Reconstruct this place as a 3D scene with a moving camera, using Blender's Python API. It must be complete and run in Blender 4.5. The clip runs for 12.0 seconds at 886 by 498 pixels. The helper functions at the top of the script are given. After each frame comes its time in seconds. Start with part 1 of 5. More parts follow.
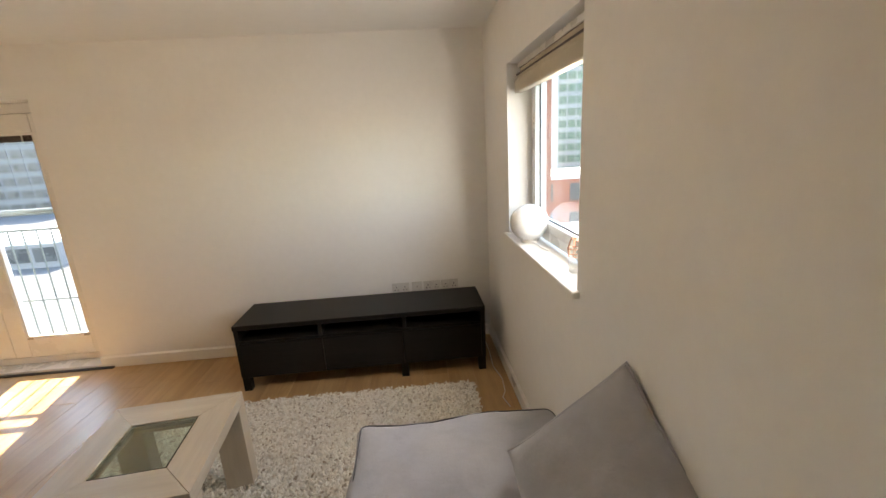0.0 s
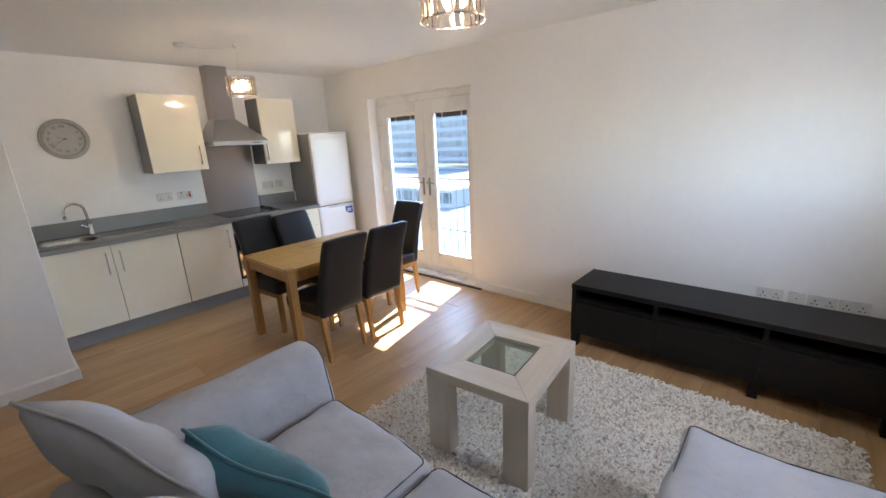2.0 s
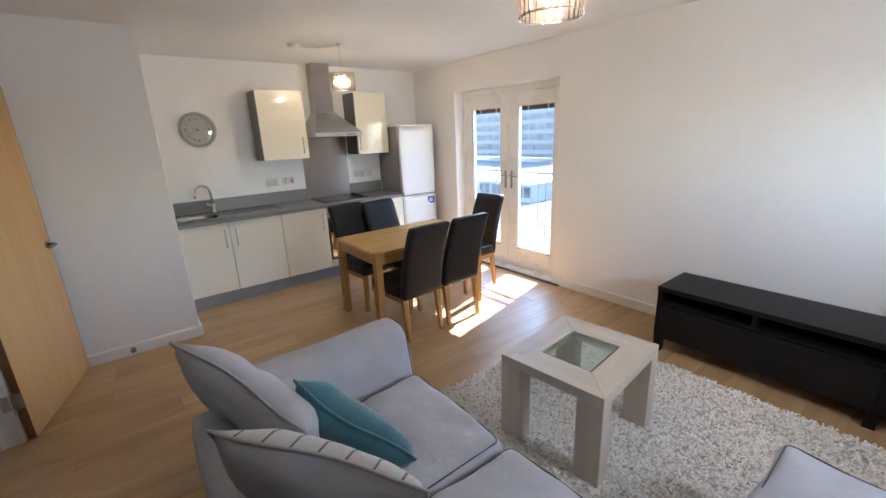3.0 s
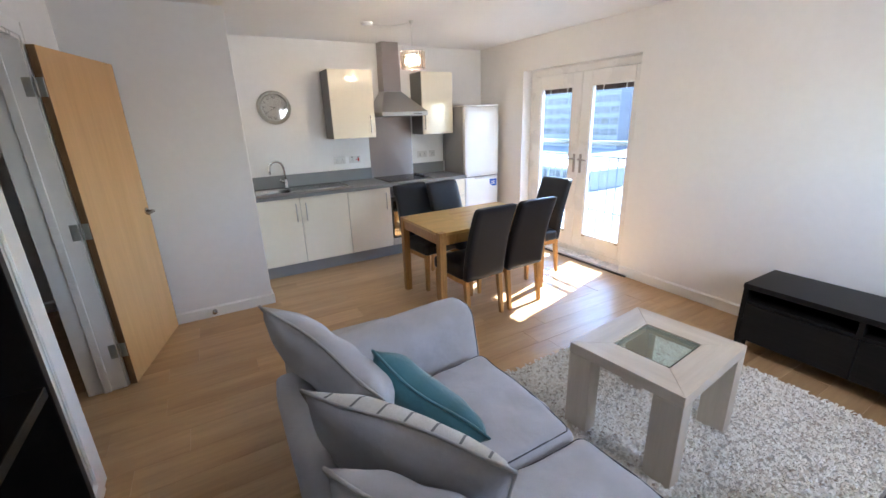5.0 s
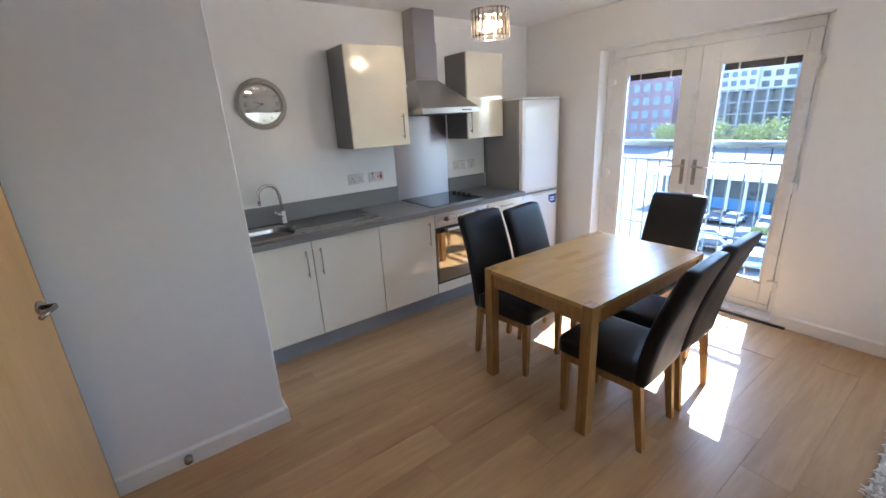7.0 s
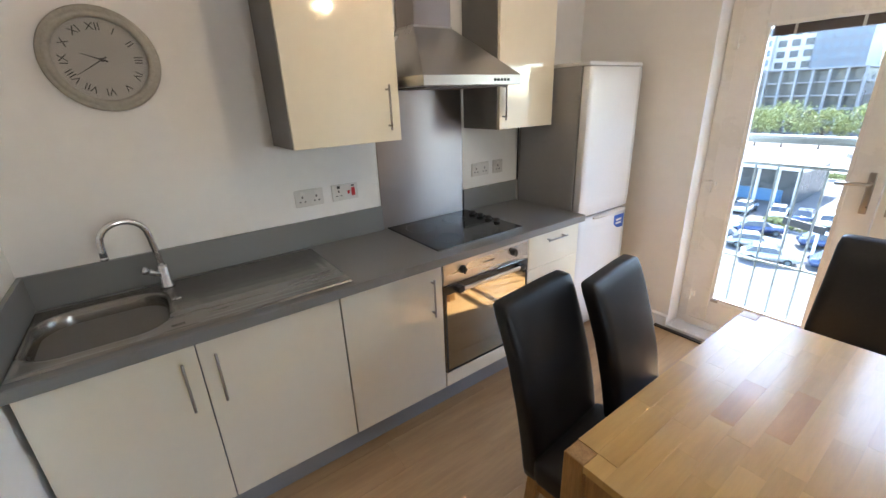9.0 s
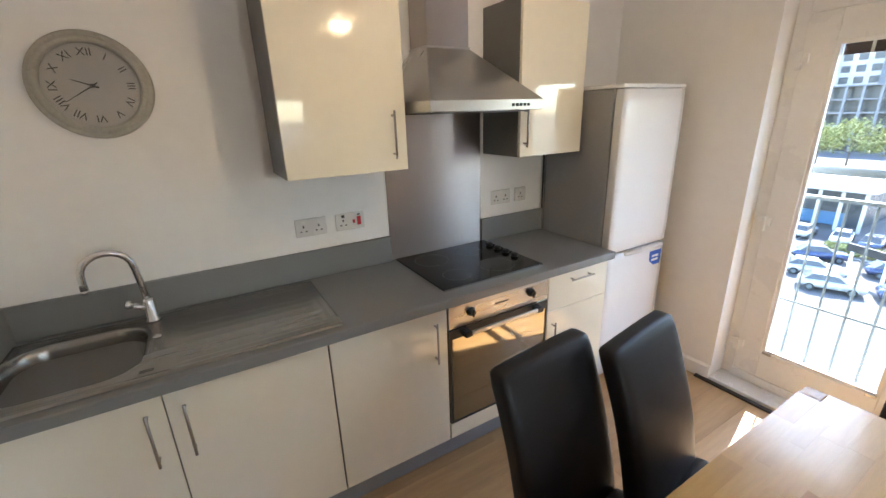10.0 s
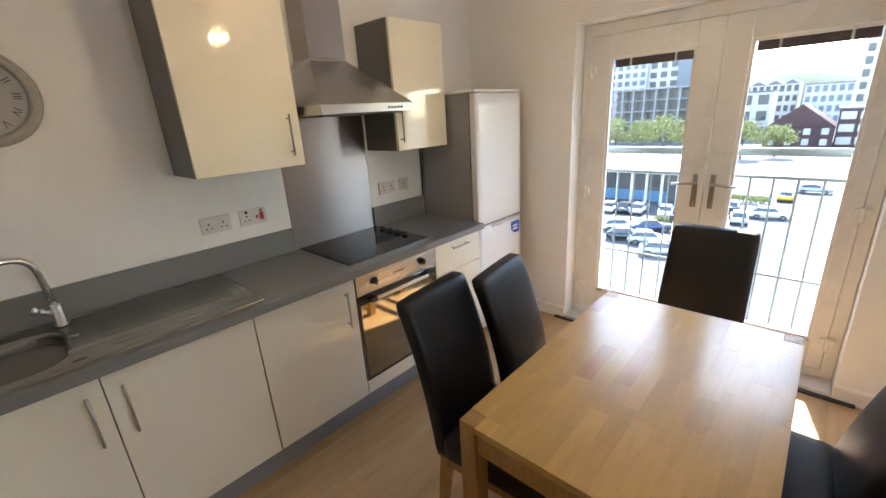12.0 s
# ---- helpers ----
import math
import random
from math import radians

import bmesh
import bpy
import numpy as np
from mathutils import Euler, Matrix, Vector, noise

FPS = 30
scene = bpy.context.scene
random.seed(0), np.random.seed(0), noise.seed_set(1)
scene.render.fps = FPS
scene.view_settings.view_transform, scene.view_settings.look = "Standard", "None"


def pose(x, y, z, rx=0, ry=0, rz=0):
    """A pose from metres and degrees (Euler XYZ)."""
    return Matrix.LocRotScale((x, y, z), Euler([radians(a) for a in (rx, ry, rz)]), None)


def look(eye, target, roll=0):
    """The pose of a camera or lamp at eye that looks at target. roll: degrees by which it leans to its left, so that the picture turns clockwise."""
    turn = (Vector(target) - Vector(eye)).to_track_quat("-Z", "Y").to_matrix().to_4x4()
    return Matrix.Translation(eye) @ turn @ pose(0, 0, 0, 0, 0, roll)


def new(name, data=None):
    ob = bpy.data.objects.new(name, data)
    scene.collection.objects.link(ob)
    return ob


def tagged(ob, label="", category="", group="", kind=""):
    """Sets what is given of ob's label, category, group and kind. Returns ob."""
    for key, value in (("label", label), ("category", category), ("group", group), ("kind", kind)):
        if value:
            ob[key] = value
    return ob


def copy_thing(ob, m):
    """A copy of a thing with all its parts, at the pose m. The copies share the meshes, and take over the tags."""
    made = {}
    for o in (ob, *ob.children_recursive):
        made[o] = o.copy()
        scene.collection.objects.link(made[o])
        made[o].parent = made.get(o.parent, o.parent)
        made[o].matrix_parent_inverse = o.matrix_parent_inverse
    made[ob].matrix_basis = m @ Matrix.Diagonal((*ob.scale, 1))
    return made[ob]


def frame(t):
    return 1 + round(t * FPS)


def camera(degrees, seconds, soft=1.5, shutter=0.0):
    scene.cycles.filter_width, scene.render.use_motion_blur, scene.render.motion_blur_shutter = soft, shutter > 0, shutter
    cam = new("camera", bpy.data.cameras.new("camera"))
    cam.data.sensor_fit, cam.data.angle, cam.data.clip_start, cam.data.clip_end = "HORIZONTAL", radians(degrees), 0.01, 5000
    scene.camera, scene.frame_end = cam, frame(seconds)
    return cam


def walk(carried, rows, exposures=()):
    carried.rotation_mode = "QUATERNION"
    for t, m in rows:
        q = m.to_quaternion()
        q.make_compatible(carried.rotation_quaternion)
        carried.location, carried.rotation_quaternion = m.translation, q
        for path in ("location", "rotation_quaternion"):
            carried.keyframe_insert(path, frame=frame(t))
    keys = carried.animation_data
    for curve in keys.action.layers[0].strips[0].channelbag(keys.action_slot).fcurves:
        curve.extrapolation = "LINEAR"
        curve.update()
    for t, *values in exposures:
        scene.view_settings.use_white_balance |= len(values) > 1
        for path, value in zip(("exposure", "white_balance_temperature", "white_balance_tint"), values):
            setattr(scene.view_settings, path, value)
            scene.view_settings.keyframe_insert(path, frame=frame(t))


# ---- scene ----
cam = camera(94.8, 12.0)
PATH = [
    (0, (0.439, -0.207, 1.65), (0.568, 1.728, 1.161), -3.3),
    (0.5, (0.373, -0.183, 1.646), (0.065, 1.729, 1.148), -2.95),
    (1, (0.339, -0.206, 1.652), (-0.364, 1.594, 1.135), -3.0),
    (1.5, (0.337, -0.259, 1.643), (-0.706, 1.366, 1.121), -3.0),
    (2, (0.342, -0.321, 1.652), (-0.941, 1.117, 1.12), -2.8),
    (2.5, (0.354, -0.382, 1.657), (-1.081, 0.901, 1.116), -2.7),
    (3, (0.371, -0.411, 1.659), (-1.156, 0.758, 1.109), -2.4),
    (5, (0.295, -0.487, 1.637), (-1.355, 0.46, 1.021), -1.8),
    (5.5, (-0.031, -0.509, 1.618), (-1.721, 0.348, 0.979), -2.3),
    (6, (-0.435, -0.521, 1.603), (-2.138, 0.32, 0.979), -1.9),
    (6.5, (-0.946, -0.489, 1.629), (-2.6, 0.454, 1.014), -2.2),
    (7, (-1.451, -0.493, 1.62), (-3.002, 0.614, 1.013), -3.1),
    (9, (-2.715, 0.354, 1.614), (-4.244, 1.439, 0.919), -2.3),
    (9.5, (-2.809, 0.551, 1.65), (-4.42, 1.532, 0.983), -2.0),
    (10, (-2.818, 0.581, 1.66), (-4.458, 1.537, 1.029), -1.9),
    (10.5, (-2.773, 0.506, 1.657), (-4.38, 1.521, 1.035), -2.1),
    (11, (-2.672, 0.386, 1.649), (-4.209, 1.501, 1.02), -2.6),
    (11.5, (-2.572, 0.319, 1.645), (-4.009, 1.558, 1.011), -3.1),
    (12, (-2.507, 0.306, 1.638), (-3.818, 1.678, 1.008), -3.5),
]
EXPOSURES = [(0.0, 3.55, 7750, 10), (0.5, 3.42, 7200, 10), (1.0, 3.5, 6700, 10), (1.5, 3.74, 6600, 10), (2.0, 3.88, 5850, 10), (3.0, 3.98, 5850, 10), (5.0, 4.23, 5550, 10), (5.5, 4.18, 5450, 10), (6.5, 3.92, 5600, 10), (7.0, 3.77, 5400, 10), (9.5, 3.82, 6250, 10), (10.5, 3.82, 6300, 10), (11.5, 3.7, 6350, 10), (12.0, 3.65, 6650, 10)]
walk(cam, [(t, look(eye, target, roll)) for t, eye, target, roll in PATH], EXPOSURES)


# world, sun and exposure
SUN_WAY = Vector((0.234, -1.0, -1.06))
world = bpy.data.worlds.new("world")
scene.world = world
world.use_nodes = True
wn = world.node_tree.nodes
sky = wn.new("ShaderNodeTexSky")
sky.sky_type, sky.sun_disc = "NISHITA", False
sky.sun_elevation, sky.sun_rotation = radians(46), radians(-13)
sky.dust_density, sky.air_density = 0.4, 1.0
wn["Background"].inputs["Strength"].default_value = 0.15
world.node_tree.links.new(sky.outputs["Color"], wn["Background"].inputs["Color"])
sun = new("sun", bpy.data.lights.new("sun", "SUN"))
sun.data.energy, sun.data.angle, sun.data.color = 2.2, radians(0.53), (1.0, 0.95, 0.87)
sun.matrix_world = look((-20, 85, 90), Vector((-20, 85, 90)) + SUN_WAY)

# area lamp added in the side window's opening, out of view, to boost skylight
fill_lamp = new("window_fill_lamp", bpy.data.lights.new("window_fill_lamp", "AREA"))
fill_lamp.data.shape, fill_lamp.data.size, fill_lamp.data.size_y = "RECTANGLE", 0.38, 0.84
fill_lamp.data.energy, fill_lamp.data.color = 1.7, (1.0, 0.965, 0.92)
fill_lamp.matrix_world = look((1.30, 1.475, 1.60), (0.30, 1.475, 1.38))


# ---------------------------------------------------------------- materials
def base_mat(name, rough=0.5, metal=0.0, coat=0.0):
    m = bpy.data.materials.new(name)
    m.use_nodes = True
    b = m.node_tree.nodes["Principled BSDF"]
    b.inputs["Roughness"].default_value, b.inputs["Metallic"].default_value = rough, metal
    b.inputs["Coat Weight"].default_value = coat
    b.inputs["Coat Roughness"].default_value = 0.08
    return m, m.node_tree.nodes, m.node_tree.links, b


def coords(n, l, scale=(1, 1, 1), spread=True):
    """Object coordinates, shifted piece by piece."""
    tc, mp = n.new("ShaderNodeTexCoord"), n.new("ShaderNodeMapping")
    mp.inputs["Scale"].default_value = scale
    l.new(tc.outputs["Object"], mp.inputs["Vector"])
    if spread:
        oi, ml = n.new("ShaderNodeObjectInfo"), n.new("ShaderNodeMath")
        ml.operation, ml.inputs[1].default_value = "MULTIPLY", 37.0
        l.new(oi.outputs["Random"], ml.inputs[0])
        l.new(ml.outputs[0], mp.inputs["Location"])
    return mp.outputs["Vector"]


def noise_tex(n, l, vec, scale, detail=4.0, rough=0.6):
    t = n.new("ShaderNodeTexNoise")
    t.inputs["Scale"].default_value, t.inputs["Detail"].default_value, t.inputs["Roughness"].default_value = scale, detail, rough
    l.new(vec, t.inputs["Vector"])
    return t.outputs["Fac"]


def ramp(n, l, fac, stops):
    r = n.new("ShaderNodeValToRGB")
    while len(r.color_ramp.elements) < len(stops):
        r.color_ramp.elements.new(0.5)
    for e, (p, c) in zip(r.color_ramp.elements, stops):
        e.position, e.color = p, (*c, 1)
    l.new(fac, r.inputs["Fac"])
    return r.outputs["Color"]


def mix(n, l, fac, a, b, mode="MIX"):
    m = n.new("ShaderNodeMix")
    m.data_type, m.blend_type = "RGBA", mode
    for sock, v in ((m.inputs["Factor"], fac), (m.inputs["A"], a), (m.inputs["B"], b)):
        if isinstance(v, (int, float)):
            sock.default_value = v
        elif isinstance(v, tuple):
            sock.default_value = (*v, 1)
        else:
            l.new(v, sock)
    return m.outputs["Result"]


def bumped(n, l, b, height, strength, dist=0.002):
    bp = n.new("ShaderNodeBump")
    bp.inputs["Strength"].default_value, bp.inputs["Distance"].default_value = strength, dist
    l.new(height, bp.inputs["Height"])
    l.new(bp.outputs["Normal"], b.inputs["Normal"])


def shade(c, k):
    return tuple(min(1, v * k) for v in c)


def plain(name, col, rough=0.5, metal=0.0, var=0.12, s1=2.5, s2=60.0, bump=0.15, bs=250.0, dist=0.001, coat=0.0, rvar=0.1, stretch=(1, 1, 1), spec=0.5):
    """A surface of one colour with blotches, grain, uneven gloss and fine relief."""
    m, n, l, b = base_mat(name, rough, metal, coat)
    b.inputs["Specular IOR Level"].default_value = spec
    v = coords(n, l, stretch)
    big, small = noise_tex(n, l, v, s1, 5), noise_tex(n, l, v, s2, 3)
    c1 = ramp(n, l, big, [(0.25, shade(col, 1 - var)), (0.75, shade(col, 1 + var))])
    c2 = ramp(n, l, small, [(0.3, (1 - var, 1 - var, 1 - var)), (0.7, (1, 1, 1))])
    l.new(mix(n, l, 1.0, c1, c2, "MULTIPLY"), b.inputs["Base Color"])
    mr = n.new("ShaderNodeMapRange")
    mr.inputs["From Min"].default_value, mr.inputs["From Max"].default_value = 0.3, 0.7
    mr.inputs["To Min"].default_value, mr.inputs["To Max"].default_value = max(0.02, rough - rvar), min(1, rough + rvar)
    l.new(big, mr.inputs["Value"])
    l.new(mr.outputs["Result"], b.inputs["Roughness"])
    if bump:
        bumped(n, l, b, noise_tex(n, l, v, bs, 2), bump, dist)
    return m


def wood(name, dark, light, rough=0.4, stretch=(9, 0.7, 9), scale=5.0, spread=0.18, bump=0.12, coat=0.0, pores=0.35, spec=0.5, odd=None):
    """Boards with long grain, pores, and a tone of their own."""
    m, n, l, b = base_mat(name, rough, 0, coat)
    b.inputs["Specular IOR Level"].default_value = spec
    v = coords(n, l, stretch)
    g1, g2 = noise_tex(n, l, v, scale, 6, 0.65), noise_tex(n, l, v, scale * 6, 4, 0.7)
    mid = tuple((p + q) / 2 for p, q in zip(dark, light))
    c = ramp(n, l, g1, [(0.28, dark), (0.5, mid), (0.72, light)])
    fine = ramp(n, l, g2, [(0.35, (1 - pores,) * 3), (0.6, (1, 1, 1))])
    c = mix(n, l, 0.7, c, fine, "MULTIPLY")
    oi = n.new("ShaderNodeObjectInfo")
    tone = ramp(n, l, oi.outputs["Random"], [(0.0, odd or (1 - spread, 1 - spread, 1 - spread * 1.15)), (0.05, odd or (1 - spread, 1 - spread, 1 - spread * 1.15)), (0.06, (1 - spread, 1 - spread, 1 - spread * 1.15)), (1.0, (1, 1, 1))])
    l.new(mix(n, l, 1.0, c, tone, "MULTIPLY"), b.inputs["Base Color"])
    bumped(n, l, b, g2, bump, 0.0006)
    return m


def flecked(name, cols, rough=0.9):
    """Loose threads, each with its own tone."""
    m, n, l, b = base_mat(name, rough)
    ge = n.new("ShaderNodeNewGeometry")
    l.new(ramp(n, l, ge.outputs["Random Per Island"], [(i / max(1, len(cols) - 1), c) for i, c in enumerate(cols)]), b.inputs["Base Color"])
    return m


def cloth(name, col, var=0.12, weave=900.0, rough=0.9, sheen=0.25):
    m, n, l, b = base_mat(name, rough)
    v = coords(n, l)
    big, mid, fine = noise_tex(n, l, v, 3.5, 4), noise_tex(n, l, v, 11, 5), noise_tex(n, l, v, weave, 1)
    c1 = ramp(n, l, big, [(0.3, shade(col, 1 - var)), (0.7, shade(col, 1 + var))])
    c2 = ramp(n, l, fine, [(0.35, (0.8, 0.8, 0.8)), (0.65, (1, 1, 1))])
    l.new(mix(n, l, 1.0, c1, c2, "MULTIPLY"), b.inputs["Base Color"])
    b.inputs["Sheen Weight"].default_value = sheen
    ad = n.new("ShaderNodeMath")
    ad.operation = "MULTIPLY_ADD"
    ad.inputs[1].default_value = 0.12
    l.new(fine, ad.inputs[0])
    l.new(mid, ad.inputs[2])
    bumped(n, l, b, ad.outputs[0], 0.65, 0.014)
    return m


def glass(name, col=(1, 1, 1), rough=0.0):
    m, n, l, b = base_mat(name, rough)
    b.inputs["Base Color"].default_value = (*col, 1)
    b.inputs["Transmission Weight"].default_value = 1.0
    b.inputs["IOR"].default_value = 1.45
    return m


def sheet_glass(name):
    """A clear sheet: light goes straight through, and the sheen follows the angle."""
    m = bpy.data.materials.new(name)
    m.use_nodes = True
    n, l = m.node_tree.nodes, m.node_tree.links
    n.remove(n["Principled BSDF"])
    fr, tr, gl, mx = n.new("ShaderNodeLayerWeight"), n.new("ShaderNodeBsdfTransparent"), n.new("ShaderNodeBsdfGlossy"), n.new("ShaderNodeMixShader")
    pw, ad = n.new("ShaderNodeMath"), n.new("ShaderNodeMath")
    pw.operation, pw.inputs[1].default_value = "POWER", 4.0
    ad.operation, ad.inputs[1].default_value, ad.inputs[2].default_value = "MULTIPLY_ADD", 0.6, 0.03
    l.new(fr.outputs["Facing"], pw.inputs[0])
    l.new(pw.outputs[0], ad.inputs[0])
    gl.inputs["Roughness"].default_value = 0.0
    tr.inputs["Color"].default_value = (0.96, 0.97, 0.97, 1)
    l.new(ad.outputs[0], mx.inputs[0])
    l.new(tr.outputs[0], mx.inputs[1])
    l.new(gl.outputs[0], mx.inputs[2])
    l.new(mx.outputs[0], n["Material Output"].inputs["Surface"])
    return m


def striped(name, col, line):
    m, n, l, b = base_mat(name, 0.9)
    v = coords(n, l, spread=False)
    wv = n.new("ShaderNodeTexWave")
    wv.inputs["Scale"].default_value, wv.inputs["Distortion"].default_value = 4.2, 0.4
    l.new(v, wv.inputs["Vector"])
    c = ramp(n, l, wv.outputs["Fac"], [(0.0, line), (0.012, line), (0.03, col), (1.0, col)])
    fine = ramp(n, l, noise_tex(n, l, v, 300, 2), [(0.35, (0.8, 0.8, 0.8)), (0.65, (1, 1, 1))])
    l.new(mix(n, l, 1.0, c, fine, "MULTIPLY"), b.inputs["Base Color"])
    bumped(n, l, b, noise_tex(n, l, v, 60, 3), 0.3, 0.004)
    return m


def glow(name, col, strength):
    m, n, l, b = base_mat(name, 0.4)
    b.inputs["Base Color"].default_value = (*col, 1)
    b.inputs["Emission Color"].default_value = (*col, 1)
    b.inputs["Emission Strength"].default_value = strength
    return m


WALL = plain("wall_paint", (0.86, 0.852, 0.838), 0.75, var=0.025, s1=0.8, s2=18, bump=0.22, bs=160)
CEIL = plain("ceiling_paint", (0.87, 0.865, 0.855), 0.85, var=0.02, s1=0.6, s2=14, bump=0.15, bs=140)
TRIM = plain("gloss_trim", (0.87, 0.865, 0.85), 0.35, var=0.03, s1=2, s2=30, bump=0.06, bs=60)
UPVC = plain("white_plastic", (0.82, 0.82, 0.81), 0.3, var=0.03, s1=3, s2=40, bump=0.04, bs=50)
FLOORWOOD = wood("oak_laminate", (0.42, 0.255, 0.115), (0.64, 0.42, 0.215), 0.36, (5, 0.45, 5), 1.2, 0.1, 0.05, 0.0, 0.16)
SUBFLOOR = plain("underlay", (0.12, 0.08, 0.05), 0.9)
CREAM = plain("cream_gloss", (0.85, 0.80, 0.66), 0.05, var=0.02, s1=1.5, s2=20, bump=0.02, bs=9, dist=0.001, coat=0.4, rvar=0.02)
GREYBOARD = plain("grey_board", (0.185, 0.183, 0.182), 0.5, var=0.06, s1=4, s2=120, bump=0.06)
PLINTH = plain("grey_plinth", (0.29, 0.295, 0.30), 0.45, var=0.05, s1=2, s2=120, bump=0.05)
WORKTOP = plain("grey_laminate", (0.215, 0.218, 0.218), 0.35, var=0.03, s1=2, s2=420, bump=0.0, bs=500, rvar=0.0)
STEEL = plain("brushed_steel", (0.42, 0.385, 0.37), 0.36, 1.0, var=0.03, s1=3, s2=140, bump=0.04, bs=300, stretch=(1, 1, 0.06), rvar=0.03)
STEELY = plain("brushed_steel_lengthwise", (0.52, 0.515, 0.51), 0.28, 1.0, var=0.03, s1=3, s2=140, bump=0.04, bs=300, stretch=(1, 0.05, 1), rvar=0.03)
SINKSTEEL = plain("sink_steel", (0.36, 0.345, 0.325), 0.27, 1.0, var=0.02, s1=3, s2=120, bump=0.015, bs=300, stretch=(1, 0.05, 1), rvar=0.04)
# brushed along the wall, so that reflections draw out upright
b_ = STEEL.node_tree.nodes["Principled BSDF"]
tg_ = STEEL.node_tree.nodes.new("ShaderNodeTangent")
tg_.direction_type, tg_.axis = "RADIAL", "Z"
STEEL.node_tree.links.new(tg_.outputs["Tangent"], b_.inputs["Tangent"])
b_.inputs["Anisotropic"].default_value, b_.inputs["Anisotropic Rotation"].default_value = 0.85, 0.25
CHROME = plain("chrome", (0.75, 0.75, 0.76), 0.08, 1.0, var=0.03, bump=0.0, rvar=0.04)
NICKEL = plain("satin_nickel", (0.42, 0.40, 0.37), 0.3, 1.0, var=0.05, bump=0.04)
BLACKGLASS = plain("black_ceramic_glass", (0.012, 0.012, 0.013), 0.1, var=0.2, bump=0.0, rvar=0.02, spec=0.2)
OVENGLASS = plain("mirror_oven_glass", (0.31, 0.285, 0.225), 0.05, 0.92, var=0.04, bump=0.0, rvar=0.02)
DARKPLASTIC = plain("black_plastic", (0.02, 0.02, 0.02), 0.4, var=0.15, bump=0.05)
WHITEGOODS = plain("white_enamel", (0.80, 0.80, 0.81), 0.22, var=0.02, bump=0.06, bs=140, rvar=0.04)
FRIDGESIDE = plain("silver_grey_enamel", (0.30, 0.30, 0.305), 0.4, var=0.04, bump=0.05)
BLUELABEL = plain("blue_label", (0.02, 0.10, 0.5), 0.4, var=0.05, bump=0)
WHITELABEL = plain("white_print", (0.8, 0.8, 0.8), 0.5, var=0.05, bump=0)
REDPLASTIC = plain("red_plastic", (0.5, 0.02, 0.03), 0.35, var=0.05, bump=0)
LEATHER = plain("black_faux_leather", (0.013, 0.0135, 0.017), 0.44, var=0.2, s1=6, s2=90, bump=0.3, bs=420, dist=0.001, rvar=0.06, spec=0.35)
OAK = wood("oak_legs", (0.40, 0.20, 0.055), (0.60, 0.335, 0.11), 0.4, (10, 10, 0.8), 4.0, 0.12, 0.1)
TABLEOAK = wood("oak_staves", (0.60, 0.355, 0.10), (0.74, 0.47, 0.155), 0.28, (8, 0.8, 8), 1.5, 0.15, 0.02, 0.15, 0.10, odd=(0.85, 0.74, 0.60))
DOOROAK = wood("oak_veneer", (0.57, 0.335, 0.13), (0.66, 0.405, 0.17), 0.38, (8, 8, 0.5), 1.5, 0.05, 0.03, 0.1, 0.08)
DOOREDGE = wood("oak_lipping", (0.16, 0.085, 0.035), (0.28, 0.16, 0.07), 0.5, (10, 10, 0.6), 3.0, 0.05)
LIMED = [wood("limed_oak_" + a, (0.54, 0.455, 0.355), (0.67, 0.59, 0.48), 0.5, s, 1.3, 0.08, 0.08, 0.0, 0.09) for a, s in (("x", (0.7, 8, 8)), ("y", (8, 0.7, 8)), ("z", (8, 8, 0.7)))]
BLACKWOOD = wood("black_brown_wood", (0.006, 0.005, 0.0045), (0.013, 0.0105, 0.009), 0.42, (0.6, 9, 9), 2.0, 0.1, 0.1, spec=0.22)
SOFA = cloth("grey_sofa_cloth", (0.49, 0.49, 0.53), 0.14)
SOFALIGHT = striped("pale_striped_cloth", (0.58, 0.57, 0.55), (0.16, 0.16, 0.17))
SOFADARK = cloth("dark_piping", (0.07, 0.07, 0.085))
PIPING = cloth("pale_piping", (0.42, 0.41, 0.42))
TEAL = cloth("teal_velvet", (0.045, 0.165, 0.21), 0.2, 600, 0.75, 0.5)
RUGBACK = cloth("rug_backing", (0.80, 0.76, 0.69))
PILE = flecked("shaggy_wool", [(0.40, 0.33, 0.26), (0.86, 0.81, 0.73), (0.93, 0.90, 0.84), (0.70, 0.63, 0.54), (0.94, 0.92, 0.87), (0.90, 0.86, 0.79)])
PANE = sheet_glass("window_glass")
TABLEGLASS = glass("table_glass", (0.72, 0.86, 0.8))
ACRYLIC = glass("smoked_acrylic", (1.0, 0.91, 0.78), 0.04)
OPAL = plain("opal_glass", (0.85, 0.85, 0.84), 0.25, var=0.02, bump=0)
COPPER = plain("copper_wire", (0.75, 0.38, 0.24), 0.2, 1.0, var=0.05, bump=0)
BULB = glow("warm_filament", (1.0, 0.74, 0.47), 34.0)
BLIND = cloth("beige_blind_cloth", (0.60, 0.53, 0.40))
VENETIAN = plain("dark_slats", (0.06, 0.035, 0.035), 0.4, var=0.1)
GALV = plain("galvanised_steel", (0.14, 0.165, 0.165), 0.55, 0.2, var=0.1, s1=12, bump=0.1)
CLOCKRIM = plain("antique_grey_paint", (0.42, 0.40, 0.35), 0.45, var=0.15, s1=14, s2=80, bump=0.2)
CLOCKFACE = plain("aged_clock_face", (0.50, 0.47, 0.44), 0.4, var=0.06, s1=9)
INK = plain("dark_print", (0.05, 0.045, 0.04), 0.5, var=0.1, bump=0)
CLEAR = sheet_glass("clock_glass")
